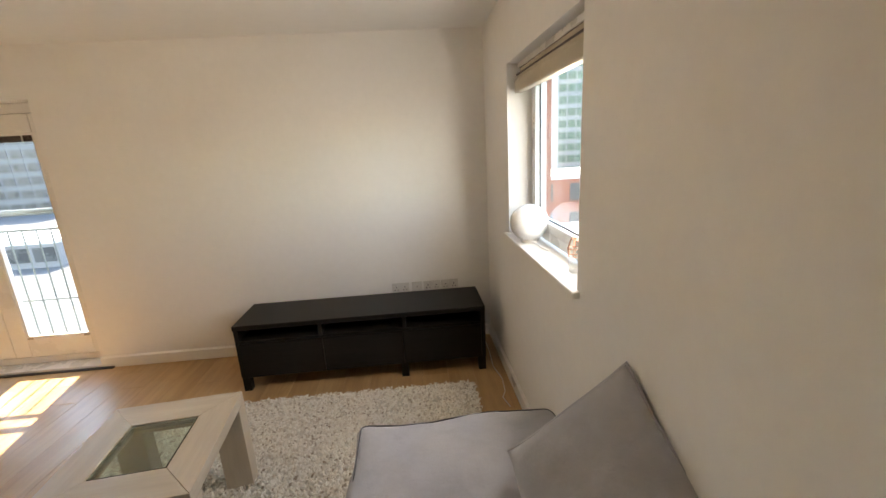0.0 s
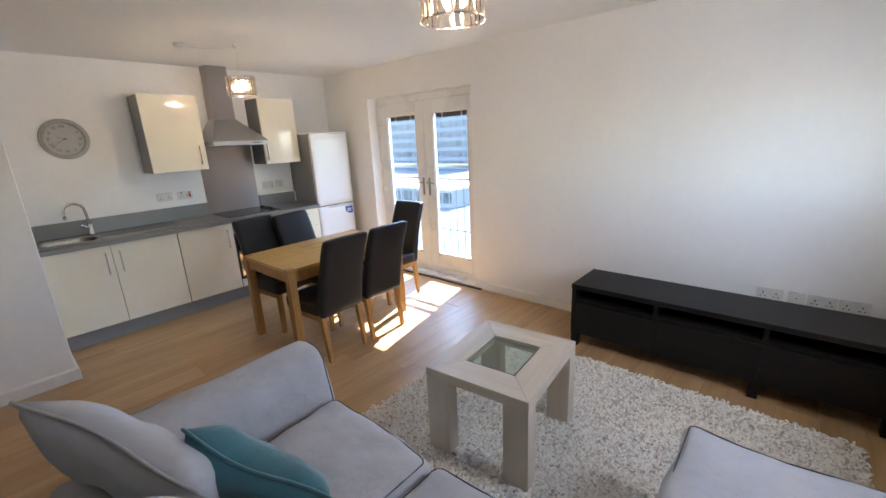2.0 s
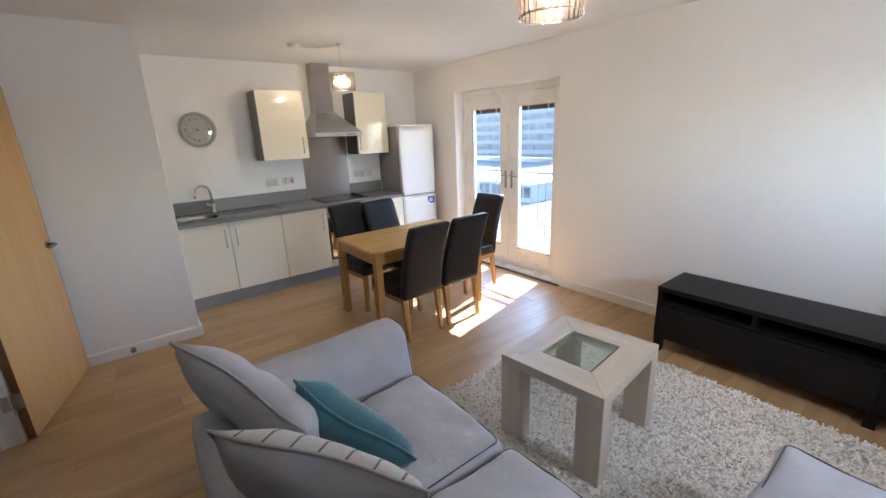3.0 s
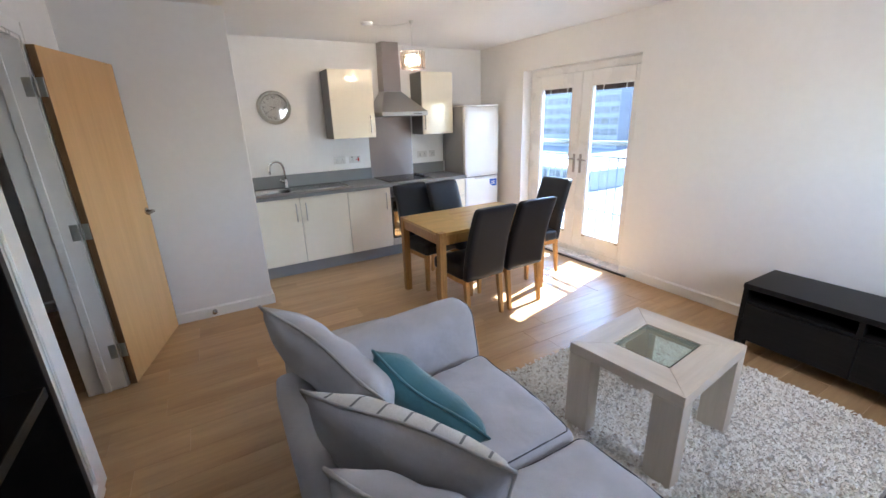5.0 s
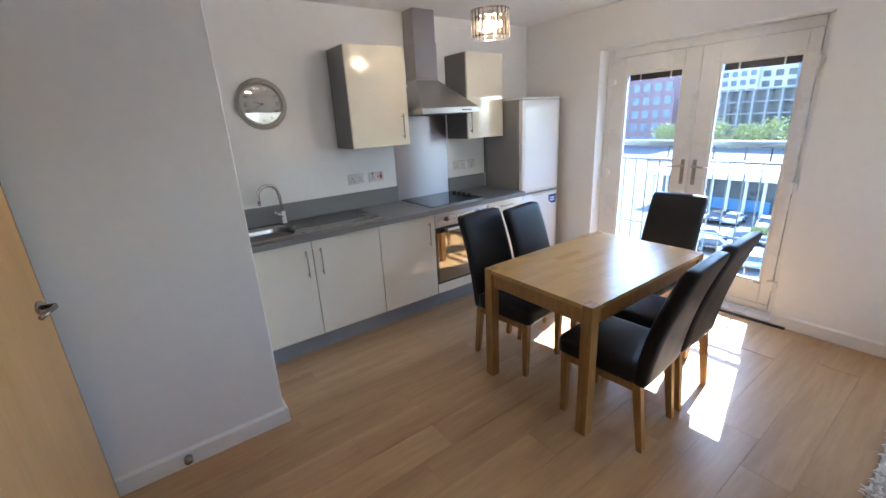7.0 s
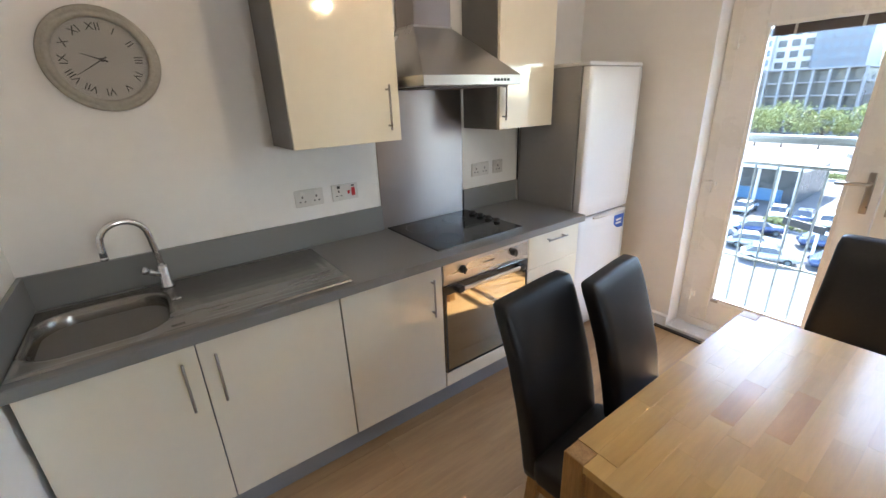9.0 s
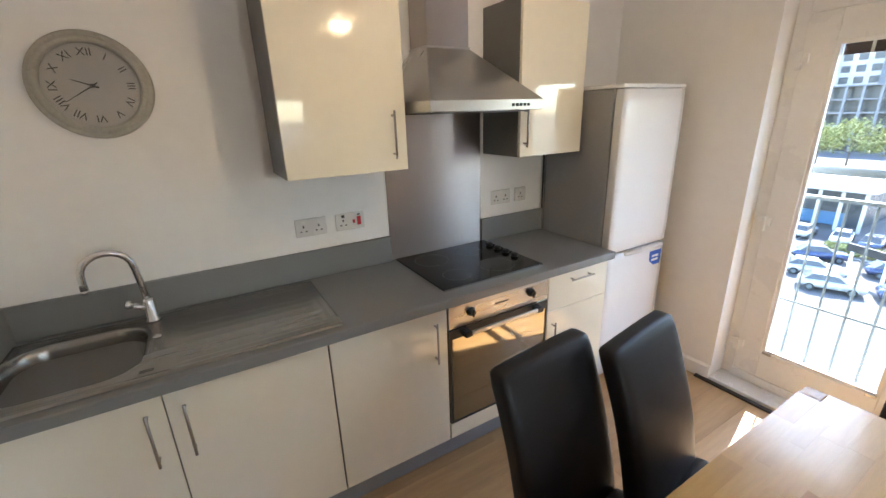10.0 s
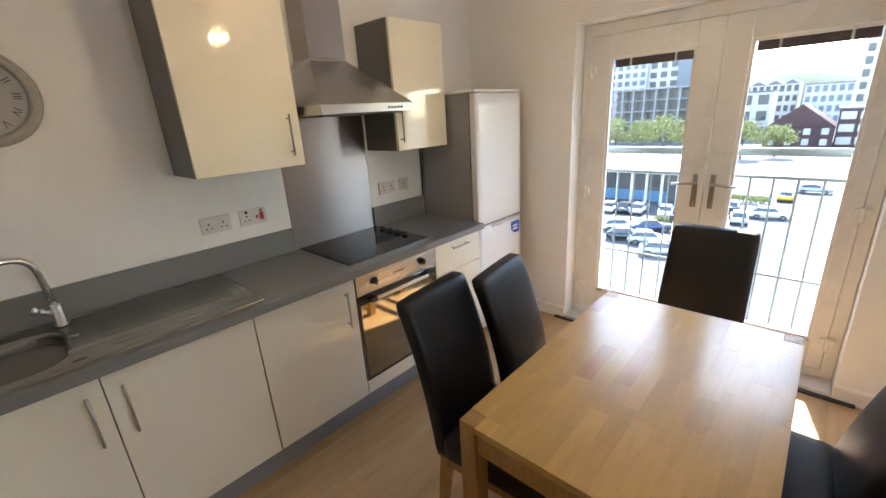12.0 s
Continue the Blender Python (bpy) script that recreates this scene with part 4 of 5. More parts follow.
# ---------------------------------------------------------------- dining set
def dining_table():
    x0, x1, y0, y1, h = -3.205, -2.45, 1.06, 2.22, 0.742
    t = thing("dining_table", "oak dining table with a stave-built top", "dining table")
    L, th = 0.061, 0.024
    for x in (x0, x1 - L):
        for y in (y0, y1 - L):
            part("leg", box(x, x + L, y, y + L, 0, h, 0.004), OAK, t)
    for a in ((x0 + L, x1 - L, y0 + 0.012, y0 + 0.034), (x0 + L, x1 - L, y1 - 0.034, y1 - 0.012), (x0 + 0.012, x0 + 0.034, y0 + L, y1 - L), (x1 - 0.034, x1 - 0.012, y0 + L, y1 - L)):
        part("apron", box(a[0], a[1], a[2], a[3], h - th - 0.085, h - th, 0.002, 1), OAK, t)
    n = 13
    w = (x1 - x0) / n
    rnd = random.Random(5)
    for i in range(n):
        a, b = x0 + i * w, x0 + (i + 1) * w
        near = a < x0 + L - 0.001 or b > x1 - L + 0.001
        if near:
            # the edge rows keep clear of the leg ends
            lo, hi = y0 + L + 0.0006, y1 - L - 0.0006
        else:
            lo, hi = y0, y1
        c = lo
        while c < hi - 0.001:
            d = c + rnd.uniform(0.14, 0.34)
            if hi - d < 0.1:
                d = hi
            m = (c + d) / 2
            ob = part("stave", box(-w / 2, w / 2, c - m, d - m, -th, 0, 0.0003, 1), TABLEOAK, t)
            ob.location = ((a + b) / 2, m, h)
            c = d
    for sx in (-1, 1):
        for sy in (-1, 1):
            xa = x0 + L + 0.0004 if sx < 0 else x1 - 2 * w + 0.0
            xb = x0 + 2 * w if sx < 0 else x1 - L - 0.0004
            ya = y0 if sy < 0 else y1 - L
            part("stave", box(xa, xb, ya, ya + L, h - th, h - 0.0002, 0.0003, 1), TABLEOAK, t)


dining_table()


def dining_chair():
    """Faces +y in its own frame; the origin lies on the floor under the seat."""
    c = thing("dining_chair", "high-backed black faux leather dining chair with oak legs", "dining chair", group="chairs round the table")
    part("seat", soft(0.42, 0.43, 0.11, 0.03, (0.004, 0.006, 0.014), 10, 0.002), LEATHER, c, smooth=True).location = (0, 0.03, 0.425)

    def rake(p):
        k = (p.z + 0.31) / 0.62
        return Vector((p.x * (1 - 0.03 * k), p.y - 0.055 * k - 0.105 * k * k, p.z))
    part("backrest", soft(0.40, 0.07, 0.62, 0.021, (0.002, 0.008, 0.004), 12, 0.002, rake), LEATHER, c, smooth=True).location = (0, -0.195, 0.675)
    for sx in (-1, 1):
        part("leg", tapered_leg(sx * 0.18, 0.205, 0, 0.375, 0.03, 0.042), OAK, c)
        part("leg", tapered_leg(sx * 0.175, -0.185, 0, 0.375, 0.03, 0.042, (0, -0.045)), OAK, c)
    for sx in (-1, 1):
        part("rail", box(sx * 0.18 - 0.01, sx * 0.18 + 0.01, -0.17, 0.19, 0.33, 0.372), OAK, c)
    return c


first = dining_chair()
first.matrix_basis = pose(-2.465, 1.35, 0, 0, 0, 94)
copy_thing(first, pose(-2.485, 1.80, 0, 0, 0, 92))
copy_thing(first, pose(-3.235, 1.39, 0, 0, 0, -84.5))
copy_thing(first, pose(-3.155, 1.745, 0, 0, 0, -81.5))
copy_thing(first, pose(-2.875, 2.42, 0, 0, 0, 180))


# ---------------------------------------------------------------- kitchen
FX = -4.20      # face of the base doors


def bar_handle(parent, p, q, out=(1, 0, 0)):
    """A straight bar on two posts."""
    p, q, o = Vector(p), Vector(q), Vector(out) * 0.03
    d = (q - p).normalized()
    b = rod(p + o, q + o, 0.0048, 12)
    rod(p + d * 0.02, p + d * 0.02 + o, 0.0045, 8, b)
    rod(q - d * 0.02, q - d * 0.02 + o, 0.0045, 8, b)
    return part("handle", b, NICKEL, parent, "brushed steel bar handle", True)


def base_unit(y0, y1, doors, label, drawer=False):
    u = thing("base_cabinet", label, "kitchen cabinet", group="kitchen base units")
    z0, z1 = 0.14, 0.868
    part("body", box(XW + 0.04, FX - 0.02, y0 + 0.001, y1 - 0.001, z0, z1), GREYBOARD, u)
    if drawer:
        f = part("drawer_front", box(FX - 0.019, FX, y0 + 0.002, y1 - 0.002, 0.655, z1 - 0.003, 0.0015), CREAM, u)
        ym = (y0 + y1) / 2
        bar_handle(f, (FX, ym - 0.085, 0.812), (FX, ym + 0.085, 0.812))
        z1 = 0.655
    for a, b, hand, *inset in doors:
        d = part("door", box(FX - 0.019, FX, a + 0.002, b - 0.002, z0 + 0.002, z1 - 0.003, 0.0015), CREAM, u)
        hy = b - (inset or [0.066])[0] if hand > 0 else a + (inset or [0.036])[0]
        bar_handle(d, (FX, hy, z1 - 0.258), (FX, hy, z1 - 0.058))
    for y in (y0 + 0.05, y1 - 0.05):
        part("foot", rod((-4.5, y, 0), (-4.5, y, z0), 0.016), DARKPLASTIC, u)
    return u


base_unit(PY + 0.016, 0.873, [(PY + 0.016, 0.347, 1, 0.05), (0.347, 0.873, -1, 0.052)], "cream gloss double sink cabinet with steel bar handles")
base_unit(0.875, 1.396, [(0.875, 1.396, 1)], "cream gloss single kitchen cabinet beside the oven")
base_unit(2.004, 2.455, [(2.004, 2.455, -1)], "cream gloss kitchen cabinet with a drawer", True)
tagged(link("plinth", box(-4.275, -4.257, PY + 0.016, 2.455, 0.0, 0.138), PLINTH), "grey board plinth under the kitchen units", "plinth", kind="structure")


def worktop():
    w = thing("worktop", "dark grey laminate kitchen worktop", "worktop")
    x0, x1, y0, y1, za, zb = XW + 0.002, -4.168, PY + 0.002, 2.462, 0.87, 0.91
    sx0, sx1, sy0, sy1 = -4.652, -4.258, -0.102, 0.315
    for q in ((x0, x1, y0, sy0), (x0, x1, sy1, y1), (x0, sx0, sy0, sy1), (sx1, x1, sy0, sy1)):
        part("slab", box(*q, za, zb), WORKTOP, w)
    part("front_edge", box(x1, x1 + 0.006, y0, y1, za, zb, 0.003), WORKTOP, w)
    part("upstand", box(XW + 0.002, XW + 0.02, y0, 1.388, zb, 1.05, 0.002), WORKTOP, w)
    part("upstand", box(XW + 0.002, XW + 0.02, 1.985, y1, zb, 1.05, 0.002), WORKTOP, w)
    part("upstand", box(XW + 0.02, -4.19, y0, y0 + 0.018, zb, 1.05, 0.002), WORKTOP, w)


worktop()


def sink():
    s = thing("kitchen_sink", "stainless steel inset sink with a drainer", "sink")
    x0, x1, y0, y1 = -4.705, -4.205, -0.110, 0.945
    nx, ny = 100, 190
    b = bmesh.new()
    g = []
    for i in range(nx + 1):
        row = []
        for j in range(ny + 1):
            x, y = x0 + (x1 - x0) * i / nx, y0 + (y1 - y0) * j / ny
            cx, cy, hx, hy, r = -4.455, 0.105, 0.188, 0.200, 0.11
            qx, qy = abs(x - cx) - hx + r, abs(y - cy) - hy + r
            d = math.hypot(max(qx, 0), max(qy, 0)) + min(max(qx, qy), 0) - r
            k = min(1, max(0, -d / 0.034))
            z = -0.165 * (k * k * (3 - 2 * k))
            edge = min(x - x0, x1 - x, y - y0, y1 - y)
            if edge < 0.004:
                z -= 0.004
            elif edge < 0.014:
                z += 0.004
            elif edge < 0.022:
                z += 0.004 * (0.022 - edge) / 0.008
            lip = abs(d - 0.012)
            if lip < 0.008:
                z += 0.003 * (1 - lip / 0.008)
            if 0.40 < y < 0.905 and -4.67 < x < -4.25:
                fall = min(1, (y - 0.40) / 0.03, (0.905 - y) / 0.02, (x + 4.67) / 0.02, (-4.25 - x) / 0.02)
                z += fall * (-0.005 + ((0.0005 if x < -4.54 else 0.0002) * max(0, math.sin((x + 4.66) * 2 * math.pi / 0.05))))
            row.append(b.verts.new((x, y, 0.916 + z)))
        g.append(row)
    for i in range(nx):
        for j in range(ny):
            b.faces.new((g[i][j], g[i + 1][j], g[i + 1][j + 1], g[i][j + 1]))
    part("bowl", b, SINKSTEEL, s, smooth=True)
    part("waste", turned([(0.036, 0.762), (0.036, 0.765), (0.026, 0.763)], 28, None, pose(-4.455, 0.105, -0.009)), CHROME, s)
    part("overflow", turned([(0.016, 0), (0.016, 0.003), (0.01, 0.004)], 20, None, pose(-4.50, 0.335, 0.9165)), CHROME, s)
    for x in (-4.262, -4.252):
        part("maker_mark", box(x, x + 0.003, 0.30, 0.34, 0.9175, 0.9185), DARKPLASTIC, s)


sink()


def tap():
    t = thing("kitchen_tap", "chrome swan-neck mixer tap behind the sink", "tap", pose(-4.665, 0.315, 0.917))
    part("body", turned([(0.027, 0), (0.027, 0.006), (0.021, 0.012), (0.021, 0.085), (0.016, 0.095)], 28), CHROME, t, smooth=True)
    pts = [(0, 0, 0.08), (0.003, -0.006, 0.16), (0.006, -0.012, 0.225)]
    for i in range(11):
        a = math.pi * i / 10
        r = 0.075
        pts.append((0.008 + 0.012 * (1 - math.cos(a)), -0.014 - r * (1 - math.cos(a)), 0.235 + r * 0.9 * math.sin(a)))
    pts += [(0.034, -0.165, 0.205), (0.035, -0.166, 0.18)]
    part("spout", tube(pts, 0.0125, 14), CHROME, t, smooth=True)
    part("aerator", rod((0.035, -0.166, 0.185), (0.035, -0.166, 0.167), 0.0135, 16), CHROME, t, smooth=True)
    b = rod((0, 0, 0.05), (0.02, -0.05, 0.085), 0.013, 14)
    rod((0.02, -0.05, 0.085), (0.026, -0.068, 0.098), 0.016, 14, b)
    part("lever", b, CHROME, t, smooth=True)


tap()


def hob():
    h = thing("ceramic_hob", "black ceramic glass hob with side knobs", "hob")
    x0, x1, y0, y1 = -4.755, -4.245, 1.41, 2.0
    part("glass_top", box(x0, x1, y0, y1, 0.9105, 0.918, 0.003), BLACKGLASS, h)
    part("trim", box(x1, x1 + 0.003, y0, y1, 0.9105, 0.917), STEELY, h)
    for x, y, r in ((-4.62, 1.56, 0.09), (-4.62, 1.80, 0.07), (-4.37, 1.56, 0.07), (-4.37, 1.80, 0.09)):
        part("heat_zone", tube([(x + r * math.cos(a * math.pi / 20), y + r * math.sin(a * math.pi / 20), 0.9178) for a in range(40)], 0.0008, 4, True), GREYBOARD, h)
    for i in range(4):
        part("knob", turned([(0.019, 0.918), (0.018, 0.935), (0.015, 0.938)], 20, None, pose(-4.64 + i * 0.075, 1.958, 0)), DARKPLASTIC, h, smooth=True)


hob()


def oven():
    o = thing("built_in_oven", "steel built-in oven with a mirrored glass door", "oven")
    y0, y1 = 1.400, 2.000
    part("body", box(XW + 0.06, FX - 0.025, y0 + 0.01, y1 - 0.01, 0.15, 0.865), DARKPLASTIC, o)
    part("control_panel", box(FX - 0.024, FX + 0.002, y0 + 0.002, y1 - 0.002, 0.742, 0.864, 0.002), STEELY, o)
    door_ = part("door", box(FX - 0.024, FX + 0.002, y0 + 0.002, y1 - 0.002, 0.228, 0.738, 0.002), OVENGLASS, o, "mirrored bronze oven glass")
    part("glass_border", box(FX + 0.002, FX + 0.0032, y0 + 0.004, y1 - 0.004, 0.69, 0.736), DARKPLASTIC, door_, "dark printed band on the glass")
    part("glass_border", box(FX + 0.002, FX + 0.0032, y0 + 0.004, y0 + 0.016, 0.232, 0.69), DARKPLASTIC, door_)
    part("glass_border", box(FX + 0.002, FX + 0.0032, y1 - 0.016, y1 - 0.004, 0.232, 0.69), DARKPLASTIC, door_)
    part("glass_border", box(FX + 0.002, FX + 0.0032, y0 + 0.016, y1 - 0.016, 0.232, 0.243), DARKPLASTIC, door_)
    part("handle", box(FX + 0.034, FX + 0.046, y0 + 0.10, y1 - 0.10, 0.706, 0.728, 0.005, 3), STEELY, door_, "flat steel grip")
    for y in (y0 + 0.085, y1 - 0.085):
        part("handle_end", box(FX + 0.003, FX + 0.048, y - 0.022, y + 0.016, 0.703, 0.731, 0.005), DARKPLASTIC, door_, "black grip bracket")
    for y in (y0 + 0.12, y1 - 0.12):
        k = turned([(0.021, 0), (0.021, 0.006), (0.016, 0.008), (0.014, 0.024)], 22, None, pose(FX + 0.002, y, 0.805, 0, 90, 0))
        box(FX + 0.02, FX + 0.03, y - 0.004, y + 0.004, 0.785, 0.825, 0.002, bm=k)
        part("knob", k, DARKPLASTIC, o, "black control knob")
    part("display_mark", box(FX + 0.0022, FX + 0.003, 1.66, 1.74, 0.80, 0.806), DARKPLASTIC, o)
    part("filler_panel", box(FX - 0.019, FX, y0 + 0.002, y1 - 0.002, 0.142, 0.225, 0.0015), CREAM, o, "cream panel under the door")


oven()


def fridge():
    f = thing("fridge_freezer", "tall white fridge freezer with grey sides", "fridge freezer")
    x0, x1, y0, y1 = -4.75, -4.28, 2.478, 3.018
    part("body", box(x0, x1, y0, y1, 0.02, 1.755, 0.006), FRIDGESIDE, f, "silver-grey cabinet")
    part("lid", box(x0, x1 + 0.055, y0 - 0.001, y1 + 0.001, 1.755, 1.775, 0.006), WHITEGOODS, f)
    up = part("door", soft(0.055, y1 - y0, 0.885, 0.012, (0.006, 0, 0), 8), WHITEGOODS, f, smooth=True)
    up.location = (x1 + 0.032, (y0 + y1) / 2, 1.31)
    low = part("freezer_door", soft(0.055, y1 - y0, 0.80, 0.012, (0.006, 0, 0), 8), WHITEGOODS, f, smooth=True)
    low.location = (x1 + 0.032, (y0 + y1) / 2, 0.455)
    part("handle", soft(0.02, 0.36, 0.02, 0.008, (0.012, 0, 0.006), 8), SOCKET, low, "curved grey grip along the door joint", True).location = (0.028, 0.06, 0.388)
    lab = part("energy_label", box(0.0285, 0.0295, 0.125, 0.24, 0.262, 0.357), BLUELABEL, low, "blue sticker with pale lettering bars")
    for z in (0.29, 0.315):
        part("print_bar", box(0.0297, 0.0302, 0.15, 0.215, z, z + 0.014), WHITELABEL, lab)
    part("maker_mark", box(0.0285, 0.0292, 0.03, 0.09, 0.452 - 0.02, 0.438), SOCKET, up)
    for y in (y0 + 0.06, y1 - 0.06):
        for x in (x0 + 0.06, x1 - 0.06):
            part("foot", rod((x, y, 0), (x, y, 0.02), 0.018), DARKPLASTIC, f)


fridge()
tagged(link("cable", rod((XW + 0.02, 2.468, 1.05), (XW + 0.02, 2.468, 1.43), 0.005), DARKPLASTIC), "dark cable running up beside the fridge", "cable")


def wall_unit(y0, y1, hand, label):
    u = thing("wall_cabinet", label, "kitchen cabinet", group="kitchen wall units")
    z0, z1, xf = 1.434, 2.172, -4.452
    part("body", box(XW + 0.002, xf - 0.021, y0, y1, z0, z1, 0.001, 1), GREYBOARD, u, "grey board carcass")
    d = part("door", box(xf - 0.019, xf, y0 + 0.001, y1 - 0.001, z0, z1, 0.0015), CREAM, u)
    hy = y1 - 0.064 if hand > 0 else y0 + 0.024
    bar_handle(d, (xf, hy, z0 + 0.05), (xf, hy, z0 + 0.245))


wall_unit(0.862, 1.372, 1, "cream gloss wall cabinet with grey sides")
wall_unit(2.006, 2.448, -1, "cream gloss wall cabinet beside the fridge")
tagged(link("splashback", box(XW + 0.002, XW + 0.007, 1.39, 1.983, 0.912, 1.70), STEEL), "brushed steel splashback behind the hob", "splashback")


def hood():
    h = thing("cooker_hood", "brushed steel chimney cooker hood over the hob", "cooker hood")
    y0, y1, xb, xf = 1.395, 1.985, XW + 0.008, -4.275
    b = bmesh.new()
    rows = ((1.665, y0, y1, xf), (1.71, y0, y1, xf), (1.945, 1.562, 1.80, -4.59), (1.955, 1.562, 1.80, -4.59))
    rings = [[b.verts.new(p) for p in ((xb, a, z), (x, a, z), (x, c, z), (xb, c, z))] for z, a, c, x in rows]
    for p, q in zip(rings, rings[1:]):
        for i in range(4):
            b.faces.new((p[i], p[(i + 1) % 4], q[(i + 1) % 4], q[i]))
    b.faces.new(rings[0][::-1])
    b.faces.new(rings[-1])
    bmesh.ops.bevel(b, geom=b.edges[:], offset=0.002, segments=1, affect="EDGES")
    part("canopy", b, STEELY, h)
    part("chimney", box(xb, -4.595, 1.567, 1.795, 1.955, 2.25, 0.002, 1), STEEL, h)
    part("upper_chimney", box(xb, -4.60, 1.572, 1.79, 2.25, ZC, 0.002, 1), STEEL, h)
    part("filter", box(xb + 0.05, xf - 0.05, y0 + 0.04, y1 - 0.04, 1.658, 1.664), GREYBOARD, h)
    for i in range(5):
        part("button", box(xf, xf + 0.004, 1.80 + i * 0.022, 1.814 + i * 0.022, 1.681, 1.693, 0.001, 1), DARKPLASTIC, h)


hood()
socket("wall_socket", "double steel wall socket over the worktop", pose(XW, 0.99, 1.165), 2)
socket("cooker_switch", "cooker switch plate with red switches", pose(XW, 1.183, 1.165), 2, True)
socket("wall_socket", "double steel wall socket beside the hob", pose(XW, 2.135, 1.165), 2)
socket("wall_socket", "single steel wall socket near the fridge", pose(XW, 2.29, 1.165), 1)


def clock():
    c = thing("wall_clock", "round grey wall clock with roman numerals", "clock", pose(XW, 0.318, 1.79, 90, 0, 90))
    prof = [(0.174, 0.0), (0.178, 0.012), (0.171, 0.03), (0.164, 0.024), (0.158, 0.030), (0.150, 0.038), (0.140, 0.030), (0.137, 0.016)]
    part("rim", turned(prof, 56, cap=False), CLOCKRIM, c, smooth=True)
    part("face", turned([(0.14, 0.0), (0.14, 0.012)], 48), CLOCKFACE, c)
    for i, num in enumerate(("XII", "I", "II", "III", "IV", "V", "VI", "VII", "VIII", "IX", "X", "XI")):
        a = math.radians(-30 * i)
        ob = part("numeral", lathe_text(num, 0.036, 0.0004), INK, c)
        ob.matrix_basis = Matrix.Translation((0.108 * math.sin(-a), 0.108 * math.cos(a), 0.0128)) @ Matrix.Rotation(a, 4, "Z")
    for name, ang, ln, w, z in (("hour_hand", 290, 0.062, 0.007, 0.0145), ("minute_hand", 238, 0.10, 0.005, 0.0165)):
        b = box(-w / 2, w / 2, -0.018, ln, 0, 0.0014)
        for v in b.verts:
            if v.co.y > ln * 0.9:
                v.co.x *= 0.25
        ob = part(name, b, INK, c)
        ob.matrix_basis = Matrix.Translation((0, 0, z)) @ Matrix.Rotation(math.radians(-ang), 4, "Z")
    part("pivot", turned([(0.007, 0.0125), (0.007, 0.019), (0.003, 0.021)], 16), INK, c)
    part("glass", turned([(0.137, 0.022), (0.137, 0.0235)], 48), CLEAR, c).visible_shadow = False


clock()


# ---------------------------------------------------------------- balcony and town outside
FAR = 1.4       # the town lies this much further out than its plan


def far(x, y, z=-9.0):
    return (-2.5 + FAR * (x + 2.5), 0.3 + FAR * (y - 0.3), 1.64 + FAR * (z - 1.64))


GZ = far(0, 0)[2]       # level of the street


def railing():
    r = thing("balcony_railing", "galvanised steel balcony railing outside the doors", "railing")
    x0, x1, y = -4.15, -1.9, 3.55
    part("top_rail", rod((x0, y, 1.30), (x1, y, 1.30), 0.026, 14), GALV, r, smooth=True)
    part("rail", box(x0, x1, y - 0.02, y + 0.02, 1.135, 1.155, 0.003), GALV, r)
    part("rail", box(x0, x1, y - 0.008, y + 0.008, 0.495, 0.51, 0.003), GALV, r)
    part("rail", box(x0, x1, y - 0.02, y + 0.02, 0.115, 0.135, 0.003), GALV, r)
    for x in (x0, x1):
        part("post", box(x - 0.025, x + 0.025, y - 0.025, y + 0.025, -0.1, 1.30, 0.003), GALV, r)
    n = 19
    m = None
    for i in range(1, n):
        x = x0 + (x1 - x0) * i / n
        if m is None:
            ob = part("baluster", rod((0, 0, 0.134), (0, 0, 1.136), 0.0065, 8), GALV, r)
            m = ob.data
        else:
            ob = new("baluster", m)
            ob.parent = r
        ob.location = (x, y, 0)


railing()
tagged(link("balcony_ledge", box(-4.3, -1.75, YN + T + 0.002, 3.66, -0.25, -0.10, 0.01), BALCONY), "pale stone ledge under the railing", "ledge", kind="structure")

WINDARK = plain("dark_glazing", (0.06, 0.066, 0.072), 0.3, var=0.2, s1=0.3, bump=0)
WINBLUE = plain("blue_glazing", (0.12, 0.155, 0.19), 0.3, var=0.2, s1=0.3, bump=0)
TOWERCLAD = plain("pale_grey_tower_cladding", (0.23, 0.24, 0.25), 0.6, var=0.1, s1=0.2, s2=3, bump=0)
WINGREEN = plain("green_glazing", (0.04, 0.10, 0.07), 0.25, var=0.2, s1=0.3, bump=0)
PALECLAD = plain("pale_cladding", (0.48, 0.46, 0.43), 0.7, var=0.1, s1=0.2, s2=3, bump=0)
BLUECLAD = plain("blue_grey_cladding", (0.145, 0.15, 0.165), 0.6, var=0.1, s1=0.2, s2=3, bump=0)
PURPLECLAD = plain("plum_cladding", (0.17, 0.10, 0.105), 0.6, var=0.1, s1=0.2, s2=3, bump=0)
REDBRICK = plain("far_red_brick", (0.07, 0.036, 0.036), 0.85, var=0.25, s1=0.4, s2=6, bump=0)
SLATE = plain("slate_roof", (0.14, 0.14, 0.16), 0.7, var=0.15, s1=0.5, s2=6, bump=0)
WHITEROOF = plain("white_membrane_roof", (0.62, 0.62, 0.61), 0.6, var=0.06, s1=0.3, bump=0)
STRUCT = plain("raw_concrete_frame", (0.22, 0.22, 0.23), 0.8, var=0.12, s1=0.3, s2=4, bump=0)
HILL = plain("wooded_hill", (0.085, 0.11, 0.07), 0.95, var=0.35, s1=0.05, s2=0.6, bump=0)
LEAF = flecked("spring_leaves", [(0.15, 0.165, 0.045), (0.22, 0.23, 0.07), (0.29, 0.285, 0.10), (0.11, 0.125, 0.045)], 0.7)
BARK = plain("bark", (0.10, 0.075, 0.055), 0.9, var=0.2)
TYRE = plain("tyre_rubber", (0.02, 0.02, 0.02), 0.8)
